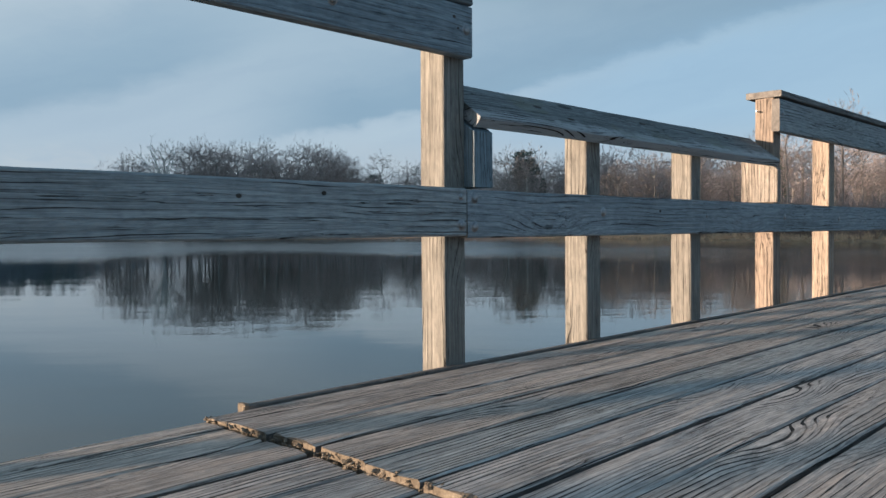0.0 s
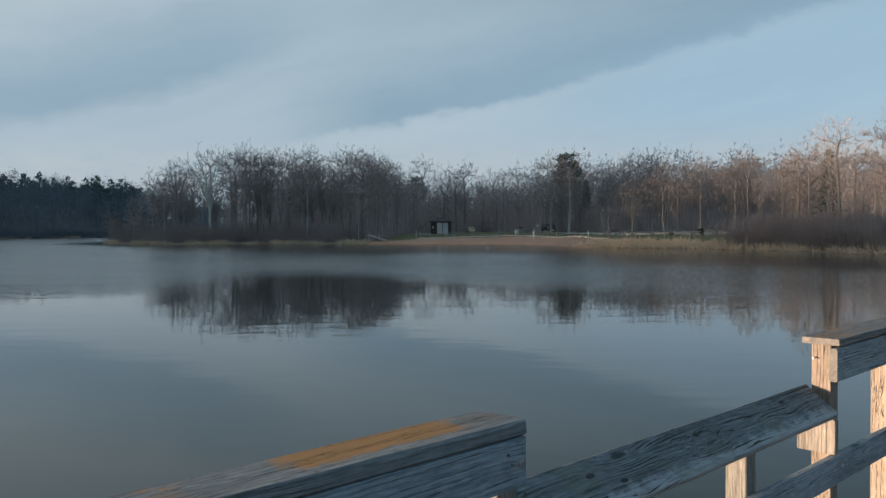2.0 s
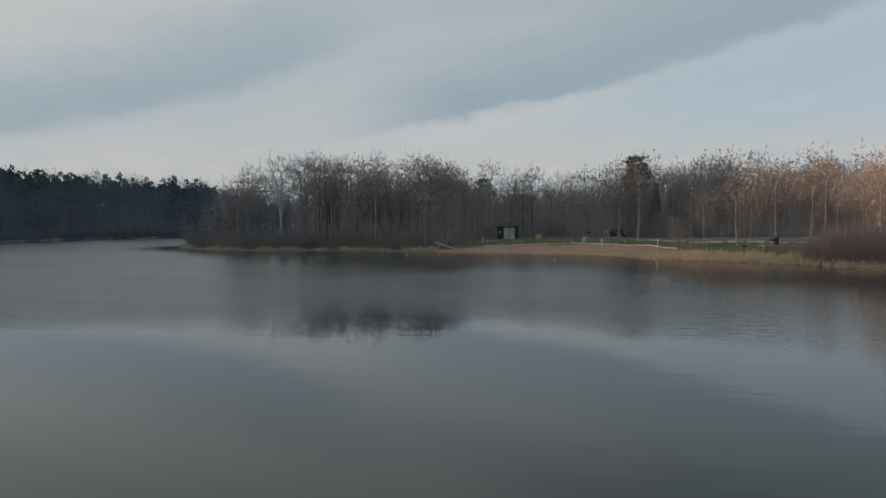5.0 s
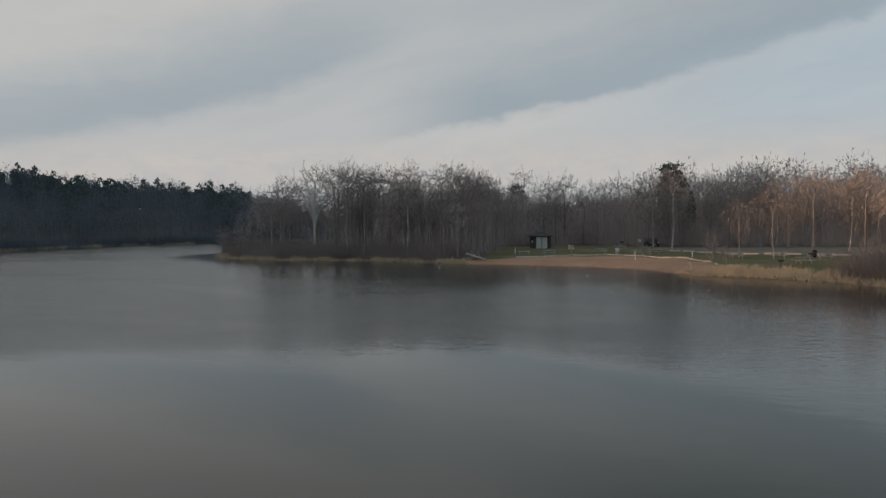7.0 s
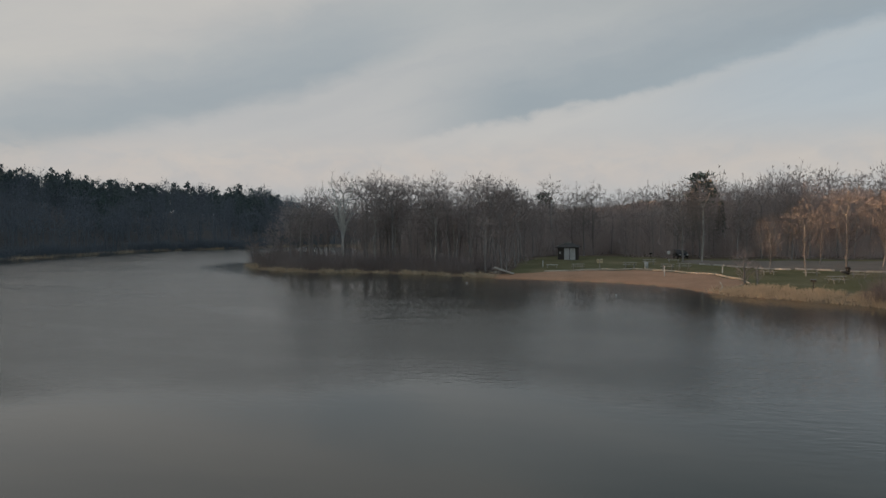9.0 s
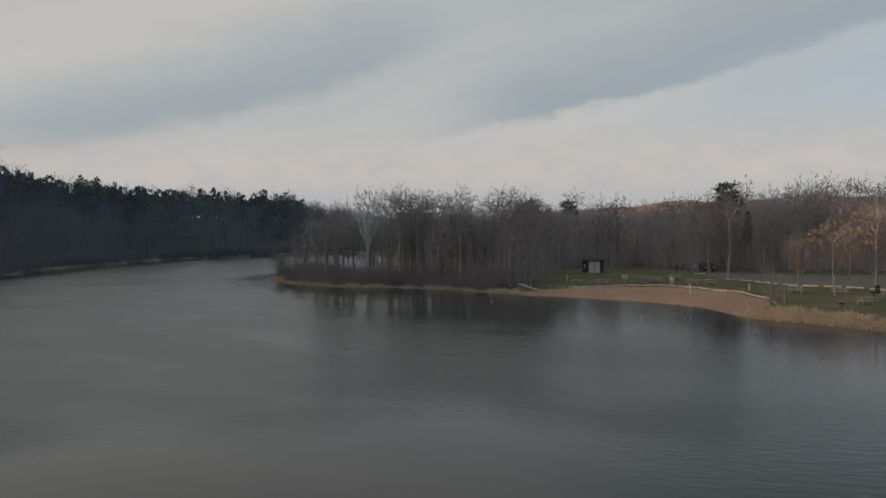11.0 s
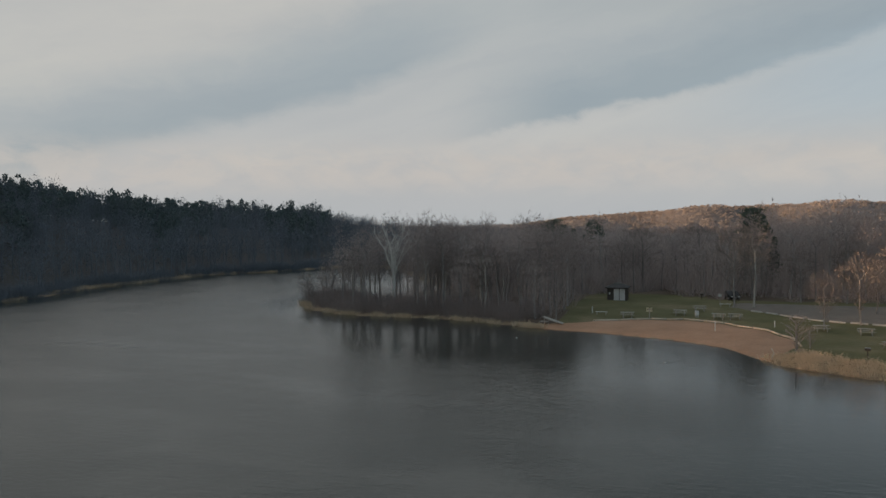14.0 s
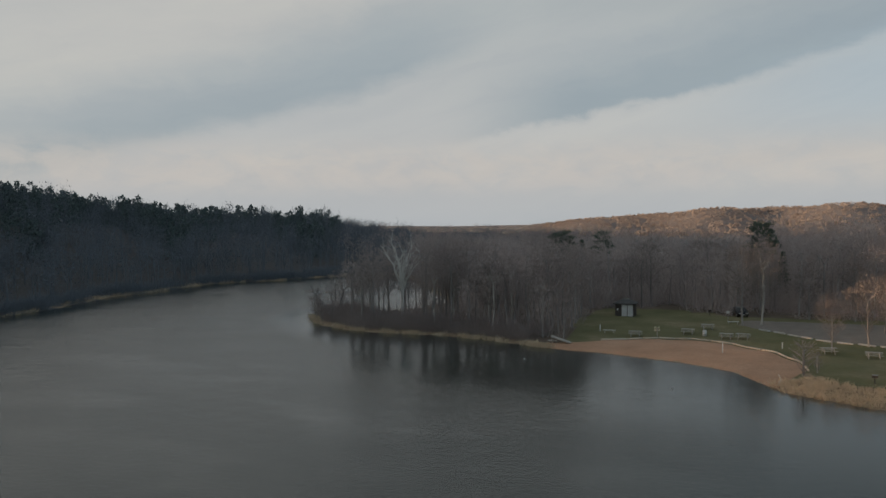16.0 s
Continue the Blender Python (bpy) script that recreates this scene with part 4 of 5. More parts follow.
def pine(rng, height, layers, reach, top_flat=False):
    """An evergreen: trunk and limb segments, and needle spikes. It is a narrow cone, or, with top_flat, an open crown of tufted limbs."""
    segs, needles = [], []
    segs.append(((0, 0, -0.4), (0, 0, height * 0.55), height * 0.013, height * 0.009))
    segs.append(((0, 0, height * 0.55), (0, 0, height * 0.97), height * 0.009, 0.02))
    if top_flat:
        for i in range(16):
            k = i / 15
            z = height * (0.60 + 0.36 * k)
            a = i * 2.4 + rng.uniform(-0.4, 0.4)
            far = reach * math.sin(0.7 + 2.0 * k) * rng.uniform(0.6, 1.1)
            end = Vector((math.cos(a) * far, math.sin(a) * far, z + rng.uniform(0.0, 0.9)))
            segs.append(((0, 0, z), tuple(end), 0.06, 0.02))
            for _ in range(105):
                c = Vector((0, 0, z)).lerp(end, rng.uniform(0.45, 1.08)) + Vector((rng.gauss(0, 0.55), rng.gauss(0, 0.55), rng.gauss(0.15, 0.28)))
                d = Vector((rng.gauss(0, 1), rng.gauss(0, 1), rng.gauss(0.5, 0.6))).normalized()
                needles.append((tuple(c), tuple(c + d * rng.uniform(0.35, 0.7)), rng.uniform(0.08, 0.13), 0.0))
    else:
        for i in range(layers * 70):
            k = rng.random() ** 0.8
            z = height * (0.16 + 0.82 * k)
            a = rng.uniform(0, 6.283)
            far = reach * (1.04 - k) * (0.72 + 0.28 * math.sin(z * 5.5 + a)) * math.sqrt(rng.uniform(0.15, 1.0))
            o = Vector((math.cos(a) * far, math.sin(a) * far, z))
            d = Vector((math.cos(a), math.sin(a), rng.uniform(-0.5, 0.35))).normalized()
            needles.append((tuple(o), tuple(o + d * rng.uniform(0.35, 0.8)), rng.uniform(0.06, 0.11), 0.0))
        needles.append(((0, 0, height * 0.94), (0, 0, height * 1.02), 0.10, 0.0))
        for i in range(layers * 2):
            k = i / (layers * 2)
            a = i * 2.4
            z = height * (0.16 + 0.8 * k)
            far = reach * (0.9 - 0.85 * k)
            segs.append(((0, 0, z), (math.cos(a) * far, math.sin(a) * far, z - 0.1 * far), 0.035, 0.012))
    return segs, needles


# kinds of tree
trng = random.Random(21)
GREY = "bare grey-brown deciduous tree in early spring"
for i, (h, spread, fork) in enumerate([(14.6, 0.46, 0.40), (13.8, 0.55, 0.34), (15.0, 0.40, 0.46), (12.8, 0.62, 0.30), (14.2, 0.50, 0.42), (13.4, 0.56, 0.36)]):
    tree_thing("grey%d" % i, "bare_tree", GREY, *grow(trng, h, spread, fork, 300, 2100, 0.08, 0.0105), BARK, TWIG)
for i, (h, spread) in enumerate([(12.5, 0.62), (10.5, 0.66), (14.0, 0.58)]):
    tree_thing("warm%d" % i, "bare_tree", "broad bare tree with warm brown twigs on the lawn", *grow(trng, h, spread, 0.22, 420, 2600, 0.05, 0.0125), BARK, TWIG_WARM)
tree_thing("bush", "bare_shrub_tree", "small twiggy bare tree at the water's edge", *grow(trng, 6.0, 0.75, 0.16, 130, 520, 0.2, 0.012, 0.026), BARK, TWIG)
segs, needles = pine(trng, 16.5, 9, 3.4, True)
tree_thing("white_pine", "pine_tree", "tall dark green pine with a flat layered top", segs, [], needles, BARK, NEEDLE, group="evergreens")
segs, needles = pine(trng, 13.0, 12, 2.5)
tree_thing("spruce", "spruce_tree", "narrow dark green spruce among bare trees", segs, [], needles, BARK, NEEDLE, group="evergreens")


def dead_tree():
    """The bleached tree near the point: a forked trunk with stiff upright limbs."""
    r = random.Random(5)
    segs = [((0, 0, -0.4), (0.1, 0, 2.0), 0.27, 0.24), ((0.1, 0, 2.0), (0.15, 0, 3.6), 0.24, 0.22)]
    ends = [(-3.9, 0.3, 12.4), (-2.0, -0.6, 13.4), (-0.9, 0.9, 10.4), (0.7, 0.2, 9.8), (1.9, -0.9, 11.8), (4.0, 0.5, 11.6), (3.1, 1.1, 9.6), (-2.9, 0.7, 10.8), (-1.4, -0.3, 12.2), (0.3, -0.8, 11.6), (2.5, 0.4, 12.6)]
    spikes = []
    for e in ends:
        p, r0 = Vector((0.15, 0, 3.4 + r.uniform(-0.4, 1.6))), r.uniform(0.11, 0.17)
        e = Vector((0.8 * e[0], e[1], e[2]))
        way = None
        for i in range(5):
            k = (i + 1) / 5
            q = Vector((0.15, 0, 4.2)).lerp(e, k) + Vector((-0.45 * math.sin(k * 3.1) * (1 if e.x > 0 else -1) + r.uniform(-0.25, 0.25), r.uniform(-0.2, 0.2), r.uniform(-0.2, 0.2)))
            segs.append((tuple(p), tuple(q), max(r0, 0.07), max(r0 * 0.74, 0.05)))
            if i > 0:
                side = q + Vector((r.gauss(0, 0.8), r.gauss(0, 0.8), r.uniform(0.9, 2.0)))
                segs.append((tuple(q), tuple(side), max(r0 * 0.42, 0.04), 0.025))
                spikes.extend((tuple(side), tuple(side + Vector((r.gauss(0, 0.5), r.gauss(0, 0.5), r.uniform(0.3, 1.1)))), 0.018, 0.0) for _ in range(4))
            for _ in range(5):
                d = Vector((r.gauss(0, 0.7), r.gauss(0, 0.5), r.uniform(0.3, 1.0))).normalized()
                spikes.append((tuple(q), tuple(q + d * r.uniform(0.5, 1.5)), 0.022, 0.0))
            p, r0 = q, r0 * 0.74
    return segs, spikes


segs, spikes = dead_tree()
tree_thing("dead", "dead_tree", "bleached white dead tree with stiff forked limbs", segs, [], spikes, WHITE_BARK, WHITE_BARK, 6, group="dead trees")
tree_thing("pale", "pale_barked_tree", "slender tree with a pale lit trunk behind the beach", *grow(random.Random(3), 14.0, 0.42, 0.28, 300, 1700, 0.05, 0.0120), PALE_BARK, TWIG_WARM)


def free_land(x, y, shore):
    return lake_distance(np.array([x]), np.array([y]))[0] > shore and not bool(in_poly(np.array([x]), np.array([y]), CLEARING)[0])


def plant_woods():
    r = random.Random(12)
    taken = []

    def room(x, y, gap):
        # keeps the camera's line of sight clear to the dead tree and the pale tree
        for fx, fy, clear in ((-48.2, 128.0, 1.5), (10.0, 131.8, 0.8)):
            if y < fy + 2 and abs(math.degrees(math.atan2(x, y) - math.atan2(fx, fy))) < clear:
                return False
        if any((x - a) ** 2 + (y - b) ** 2 < gap * gap for a, b in taken):
            return False
        taken.append((x, y))
        return True

    plant("dead", -48.2, 128.0, 1.0, 12)
    taken.append((-48.2, 128.0))
    # the point and the wood on the peninsula
    for tries, (x0, x1, y0, y1, gap, shore, lo, hi, kinds) in enumerate([
            (-67, -56, 118, 150, 3.4, 3.0, 0.55, 0.80, ("grey0", "grey2", "grey4")),
            (-57, -18, 110, 142, 3.0, 4.5, 0.66, 1.14, ("grey0", "grey1", "grey2", "grey3", "grey4", "grey5")),
            (-58, -18, 142, 175, 4.0, 6.0, 0.62, 0.92, ("grey0", "grey1", "grey2", "grey4", "grey5")),
            (-22, 62, 143, 172, 3.4, 4.0, 0.66, 1.12, ("grey0", "grey1", "grey3", "grey4", "grey5", "warm2")),
            (30, 78, 58, 140, 4.3, 9.0, 0.75, 1.0, ("grey0", "grey1", "warm0", "grey3", "warm2", "grey5"))]):
        want = (4, 84, 40, 90, 62)[tries]
        n = 0
        for _ in range(4000):
            x, y = r.uniform(x0, x1), r.uniform(y0, y1)
            if n < want and free_land(x, y, shore) and room(x, y, gap):
                plant(r.choice(kinds), x, y, r.uniform(lo, hi), None, r.uniform(0.93, 1.08))
                n += 1
    # pale trunks along the front of the wood
    n = 0
    while n < 11:
        x, y = r.uniform(-54, -19), r.uniform(110, 128)
        if free_land(x, y, 4.0) and not free_land(x, y, 11.0) and room(x, y, 2.2):
            plant("pale", x, y, r.uniform(0.72, 0.98), None, 1.0, "slender tree with a pale trunk at the wood's edge")
            n += 1
    # trees that stand alone on the lawn and by the car park
    plant("pale", 10.0, 131.8, 1.06, 40)
    plant("warm2", 7.2, 131.0, 1.0, 10, 1.06)
    for kind, x, y, size in (("warm1", 16.6, 108.6, 0.78), ("warm1", 21.6, 113.0, 0.98), ("warm2", 27.3, 116.5, 0.90), ("warm0", 33.0, 121.0, 0.95), ("warm2", 30.2, 104.5, 0.88), ("warm0", 38.5, 112.0, 0.92),
                             ("grey3", 35.5, 101.0, 0.90), ("grey1", 40.5, 98.0, 0.88), ("warm1", 26.0, 126.0, 0.9), ("warm2", 24.5, 139.8, 0.8), ("warm0", 18.0, 141.5, 0.8), ("warm2", 32.0, 96.5, 0.72)):
        plant(kind, x, y, size)
    for x, y, s, a in ((-67.2, 135.2, 1.15, 20), (-66.4, 131.6, 0.9, 100), (-65.0, 138.5, 1.3, 200), (-63.4, 128.2, 0.8, 310), (-66.8, 140.2, 1.0, 70), (-60.5, 125.6, 0.75, 150)):
        leaning = plant("bush", x, y, s, a, 1.0, "small leaning bare tree on the tip of the point")
        leaning.rotation_euler[1] = radians(-16)
    plant("bush", 11.4, 92.6, 0.85, 30)
    plant("bush", 13.2, 94.8, 0.5, 130)
    plant("white_pine", 12.4, 168.0, 0.94)
    plant("spruce", 16.2, 166.0, 0.80)
    plant("spruce", 41.5, 108.0, 0.85)
    for x, y, s in ((-31, 196, 0.84), (-27, 199, 0.94), (-34, 202, 0.80), (-22.5, 203, 0.82)):
        plant("spruce" if s == 0.94 else "white_pine", x, y, s)


plant_woods()


def build_far_woods():
    r = random.Random(33)
    light = []
    for i in range(6):
        stout, fine, spikes = grow(r, 14.0, 0.50, 0.36, 140, 400, 0.08, 0.034)
        light.append(join_shape(tubes([s for s in stout if s[2] > 0.055], 3), blades(fine), blades(spikes)))
    plain, wide = [], []
    for i in range(6):
        stout, fine, spikes = grow(r, 13.0, 0.66, 0.22, 80, 270, 0.08, 0.055)
        wide.append(blades([(a, b, q * 3, z) for a, b, q, z in spikes])[0])
        plain.append(join_shape(tubes([s for s in stout if s[2] > 0.11], 3), blades([s for s in stout + fine if 0.02 < s[2] < 0.08] + spikes)))
    green = []
    for i in range(3):
        segs, needles = [((0, 0, -0.4), (0, 0, 5.0), 0.16, 0.14), ((0, 0, 5.0), (0, 0, 11.5), 0.14, 0.03)], []
        puffs = [Vector((r.gauss(0, 1.1), r.gauss(0, 1.1), z)) for z in np.linspace(1.6, 11.6, 9)]
        for _ in range(210):
            c = puffs[r.randrange(9)]
            d = Vector((r.gauss(0, 1), r.gauss(0, 1), r.gauss(0.25, 0.7))).normalized()
            o = c + d * (2.1 - 0.13 * c.z) * r.uniform(0.5, 1.0)
            needles.append((tuple(o), tuple(o + d * r.uniform(0.5, 1.0)), 0.24, 0.0))
        green.append(join_shape(tubes(segs[:2], 3), blades(needles)))

    def places(n, test, box_, lo, hi, sink=0.2):
        x = np.array([r.uniform(box_[0], box_[1]) for _ in range(n * 6)])
        y = np.array([r.uniform(box_[2], box_[3]) for _ in range(n * 6)])
        ok = np.nonzero(test(x, y))[0][:n]
        z = ground_height(x[ok], y[ok]) - sink
        return [(a, b, c, r.uniform(lo, hi)) for a, b, c in zip(x[ok], y[ok], z)]

    def wood_behind(x, y):
        d = lake_distance(x, y)
        return (d > 6) & ~in_poly(x, y, CLEARING) & (np.degrees(np.arctan2(x, y)) > -25) & (y > 160)

    scatter("woods", light, places(220, wood_behind, (-75, 20, 170, 235), 0.70, 0.96) + places(230, wood_behind, (14, 110, 158, 240), 0.85, 1.25), TWIG, "dense bare grey woods behind the beach", "woods", r)
    tall = places(170, lambda x, y: wood_behind(x, y) & (np.degrees(np.arctan2(x, y)) < -3), (-170, -10, 235, 420), 0.80, 1.0)
    scatter("woods", plain, tall + places(420, lambda x, y: wood_behind(x, y) & (y > 225), (-170, 330, 225, 640), 0.82, 1.0), TWIG, "bare woods reaching back from the lake", "woods", r)

    # Unseen ridge trees, added to thin the sun that reaches the east shore.
    def sun_screen_ridge(x, y):
        az, d = np.degrees(np.arctan2(x, y)), lake_distance(x, y)
        return (az > -111) & (az < -85) & (d > 55) & (d < 175) & (x < -100)

    screen = [(v.reshape(-1, 3, 3)[::3].reshape(-1, 3), np.arange(len(v) // 9 * 3 + 3).reshape(-1, 3)[:len(v.reshape(-1, 3, 3)[::3])]) for v in wide]
    def sun_screen_end(x, y):
        az = np.degrees(np.arctan2(x, y))
        return sun_screen_ridge(x, y) & (az < -105) | ((az > -113) & (az <= -111) & (lake_distance(x, y) > 55))

    scatter("woods", screen, places(620, sun_screen_ridge, (-360, -150, -120, 60), 0.9, 1.15) + places(200, sun_screen_end, (-360, -190, -140, -40), 0.9, 1.15), SHADED_TWIG, "unseen bare trees added on the west ridge to filter the sun", "woods", r)

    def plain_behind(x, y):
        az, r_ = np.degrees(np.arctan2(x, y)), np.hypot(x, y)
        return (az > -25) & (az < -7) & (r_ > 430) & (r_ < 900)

    # Shade on this plain is painted in through the darker twig colour.
    scatter("woods", plain, places(300, plain_behind, (-380, -50, 400, 900), 0.85, 1.1), SHADED_TWIG, "grey woods on the plain towards the horizon", "woods", r)

    def slope(x, y):
        d = lake_distance(x, y)
        az = np.degrees(np.arctan2(x, y))
        return (d > 2.5) & (d < 120 + 40 * (az > -27) + 40 * (np.abs(az + 38.5) < 1.2)) & (az < -20) & (az > -54) & (x < -95)

    scatter("woods", plain, places(880, slope, (-340, -95, 80, 420), 0.7, 1.1), SHADED_TWIG, "shaded bare woods on the steep lake shore hill", "woods", r)

    def crest(x, y):
        d = lake_distance(x, y)
        az = np.degrees(np.arctan2(x, y))
        return (d > 30 + 60 * np.abs(np.sin(az * 0.35))) & (d < 190) & (az < -25) & (az > -54) & (x < -95)

    scatter("evergreens", green, places(900, crest, (-340, -95, 80, 420), 0.7, 0.98), HAZED_NEEDLE, "dark pines along the crest of the hill", "evergreens", r)
    clump = []
    for i in range(4):
        spikes = []
        for _ in range(46):
            a, d = r.uniform(0, 6.283), 5.0 * math.sqrt(r.random())
            o = Vector((d * math.cos(a), d * math.sin(a), 7.5 * math.sqrt(max(0.0, 1 - (d / 5.2) ** 2)) - 1.5))
            e = o + Vector((r.gauss(0, 1.1), r.gauss(0, 1.1), r.uniform(0.2, 1.2)))
            spikes.append((tuple(o), tuple(e), 0.55, 0.0))
        clump.append(blades(spikes))
    scatter("woods", clump, places(4600, lambda x, y: (np.hypot(x, y) > 800) & (np.degrees(np.arctan2(x, y)) > -12) & (np.degrees(np.arctan2(x, y)) < 26), (-330, 640, 780, 1420), 0.32, 0.62), FAR_TWIG, "sunlit brown wooded hills far beyond the lake", "woods", r)
    # Horizon woods get the darker twig tone in place of real shade.
    scatter("woods", clump, places(900, lambda x, y: (np.hypot(x, y) > 700) & (np.degrees(np.arctan2(x, y)) > -26) & (np.degrees(np.arctan2(x, y)) < -11), (-640, -130, 620, 1400), 0.5, 0.9), SHADED_TWIG, "low grey woods along the horizon", "woods", r)


build_far_woods()


def build_undergrowth():
    r = random.Random(44)
    shore = np.array(LAKE + LAKE[:1])

    def walk_shore(i0, i1, n, inland, spread):
        pts = []
        for _ in range(n):
            k = r.uniform(i0, i1)
            a, b = shore[int(k)], shore[int(k) + 1]
            p = a + (b - a) * (k % 1)
            t = (b - a) / np.linalg.norm(b - a)
            q = p + np.array([-t[1], t[0]]) * (inland + r.uniform(0, spread))
            pts.append(q)
        return pts

    def stand(pts, lo, hi, least=0.1):
        x, y = np.array([p[0] for p in pts]), np.array([p[1] for p in pts])
        d, z = lake_distance(x, y), ground_height(x, y)
        return [(a, b, max(c, 0.0) - 0.05, r.uniform(lo, hi)) for a, b, c, e in zip(x, y, z, d) if e > least]

    def clumped(pts, lo, hi):
        return stand([p for p in pts if math.sin(p[0] * 0.55) + math.sin(p[0] * 1.37 + p[1] * 0.4) + r.uniform(-1.6, 1.6) > 0.5], lo, hi, -0.5)

    thin = [brush_shape(r, 3.3, 1.3, 34, 0.010, 0.55) for _ in range(6)]
    thick = [brush_shape(r, 3.4, 1.5, 46, 0.016, 0.74) for _ in range(6)]
    tuft = [brush_shape(r, 0.9, 0.45, 12, 0.028, 0.78) for _ in range(5)]
    scatter("brush", thin, stand(walk_shore(14.6, 20.7, 820, 1.5, 8.0), 0.45, 1.1, 1.4), BRUSH, "low tangled bare brush along the wooded point", "brush", r)
    deep = []
    while len(deep) < 430:
        x, y = r.uniform(-50, 60), r.uniform(112, 178)
        if free_land(x, y, 5.0) and (y < 150 or r.random() < 0.6):
            deep.append((x, y))
    back = []
    while len(back) < 620:
        x, y = r.uniform(-48, 105), r.uniform(148, 205)
        if free_land(x, y, 5.0):
            back.append((x, y))
    scatter("brush", thick, stand(back, 0.9, 2.3, 4.0), TWIG, "grey thicket in the depth of the woods", "brush", r)
    scatter("brush", thin, stand(deep, 0.6, 1.5, 4.0), TWIG, "grey saplings and undergrowth between the trunks", "brush", r)
    scatter("brush", thick, stand(walk_shore(30.7, 36, 640, 2.0, 9.0), 0.6, 1.0, 1.6), BRUSH, "tall purple-brown thicket above the reeds", "brush", r)
    scatter("brush", thick, stand(walk_shore(0, 9, 420, 0.6, 6.0), 0.5, 1.2, 0.3), SHADED_TWIG, "dark overhanging brush along the far shore", "brush", r)
    scatter("reeds", tuft, clumped(walk_shore(14.4, 21.6, 1500, -0.45, 1.6), 0.3, 1.0), STRAW, "dry straw-coloured reeds at the waterline", "reeds", r)
    scatter("reeds", tuft, stand(walk_shore(27.0, 36, 1500, 0.05, 6.0), 0.35, 0.95, 0.05), STRAW, "dry straw-coloured reeds at the waterline", "reeds", r)
    scatter("reeds", tuft, clumped(walk_shore(0, 9, 1100, 0.0, 2.2), 0.4, 1.1), STRAW, "dry pale grass along the far shore", "reeds", r)


build_undergrowth()


# ---- things on the beach and lawn ----
def turned(x, y, angle, lift=0.0):
    return Matrix.Translation(spot(x, y, lift)) @ pose(0, 0, 0, 0, 0, angle)


def picnic_table(m):
    top = empty("picnic_table", m)
    tagged(top, "grey weathered wooden picnic table on the lawn", "picnic table", "picnic tables behind the beach")
    for i in range(4):
        y = -0.36 + 0.185 * i
        part("tabletop_board", boxed((-0.95, y, 0.72), (0.95, y + 0.165, 0.765), 0.006), GREY_BOARD, top)
    for y in (-0.80, 0.55):
        part("bench_board", boxed((-0.95, y, 0.42), (0.95, y + 0.25, 0.465), 0.006), GREY_BOARD, top)
    for x in (-0.62, 0.58):
        part("cross_bar", boxed((x, -0.78, 0.34), (x + 0.04, 0.78, 0.42), 0.004), GREY_BOARD, top)
        for sgn in (-1, 1):
            bm = bmesh.new()
            rod(bm, (x + 0.02, sgn * 0.62, -0.04), (x + 0.02, sgn * 0.22, 0.72), 0.05, 0.05, 4)
            part("leg", bm, GREY_BOARD, top)
    return top


first = picnic_table(turned(-8.1, 117.4, 5))
for x, y, a in ((-0.8, 121.0, -4), (2.0, 125.6, 3), (4.4, 117.8, -8), (6.6, 117.2, -10), (16.0, 107.0, 12), (20.6, 104.4, -6), (21.2, 94.5, 18), (25.3, 102.0, -20), (-7.9, 158.0, 0), (-1.1, 160.0, 8)):
    copy_thing(first, turned(x, y, a))


def changing_house(m):
    """A low dark house with a hipped roof and two white doors."""
    top = empty("changing_house", m)
    tagged(top, "low dark timber changing house with two white doors", "building")
    w, d, h = 1.6, 1.5, 2.1
    part("wall", boxed((-w, -d, -0.3), (w, -d + 0.12, h)), DARK_BOARD, top)
    part("wall", boxed((-w, d - 0.12, -0.3), (w, d, h)), DARK_BOARD, top)
    part("wall", boxed((-w, -d + 0.12, -0.3), (-w + 0.12, d - 0.12, h)), DARK_BOARD, top)
    part("wall", boxed((w - 0.12, -d + 0.12, -0.3), (w, d - 0.12, h)), DARK_BOARD, top)
    bm = bmesh.new()
    o, rise = 0.35, 0.75
    low = [bm.verts.new(p) for p in ((-w - o, -d - o, h - 0.02), (w + o, -d - o, h - 0.02), (w + o, d + o, h - 0.02), (-w - o, d + o, h - 0.02))]
    edge = [bm.verts.new(v.co + Vector((0, 0, 0.14))) for v in low]
    ridge = [bm.verts.new((-0.55, 0, h + rise)), bm.verts.new((0.55, 0, h + rise))]
    for i in range(4):
        bm.faces.new((low[i], low[(i + 1) % 4], edge[(i + 1) % 4], edge[i]))
    bm.faces.new(low[::-1])
    bm.faces.new((edge[0], edge[1], ridge[1], ridge[0]))
    bm.faces.new((edge[2], edge[3], ridge[0], ridge[1]))
    bm.faces.new((edge[1], edge[2], ridge[1]))
    bm.faces.new((edge[3], edge[0], ridge[0]))
    bmesh.ops.recalc_face_normals(bm, faces=bm.faces)
    roof = part("roof", bm, SHINGLE, top)
    part("vent", boxed((-0.5, -0.15, h + rise - 0.02), (0.5, 0.15, h + rise + 0.16), 0.02), GREY_BOARD, roof, "pale ridge vent")
    for x in (-0.48, 0.52):
        door = part("door", boxed((x, -d - 0.045, 0.02), (x + 0.9, -d - 0.004, 1.98), 0.006), WHITE_PAINT, top, "white painted door")
        hb = bmesh.new()
        rod(hb, (x + 0.8, -d - 0.045, 1.0), (x + 0.8, -d - 0.10, 1.0), 0.03, 0.03, 10)
        part("handle", hb, BOLT_STEEL, door)
    part("sign_panel", boxed((-1.3, -d - 0.03, 1.0), (-1.05, -d - 0.004, 1.4), 0.004), WHITE_PAINT, top, "small pale notice")
    return top


changing_house(turned(-11.4, 141.0, -4))


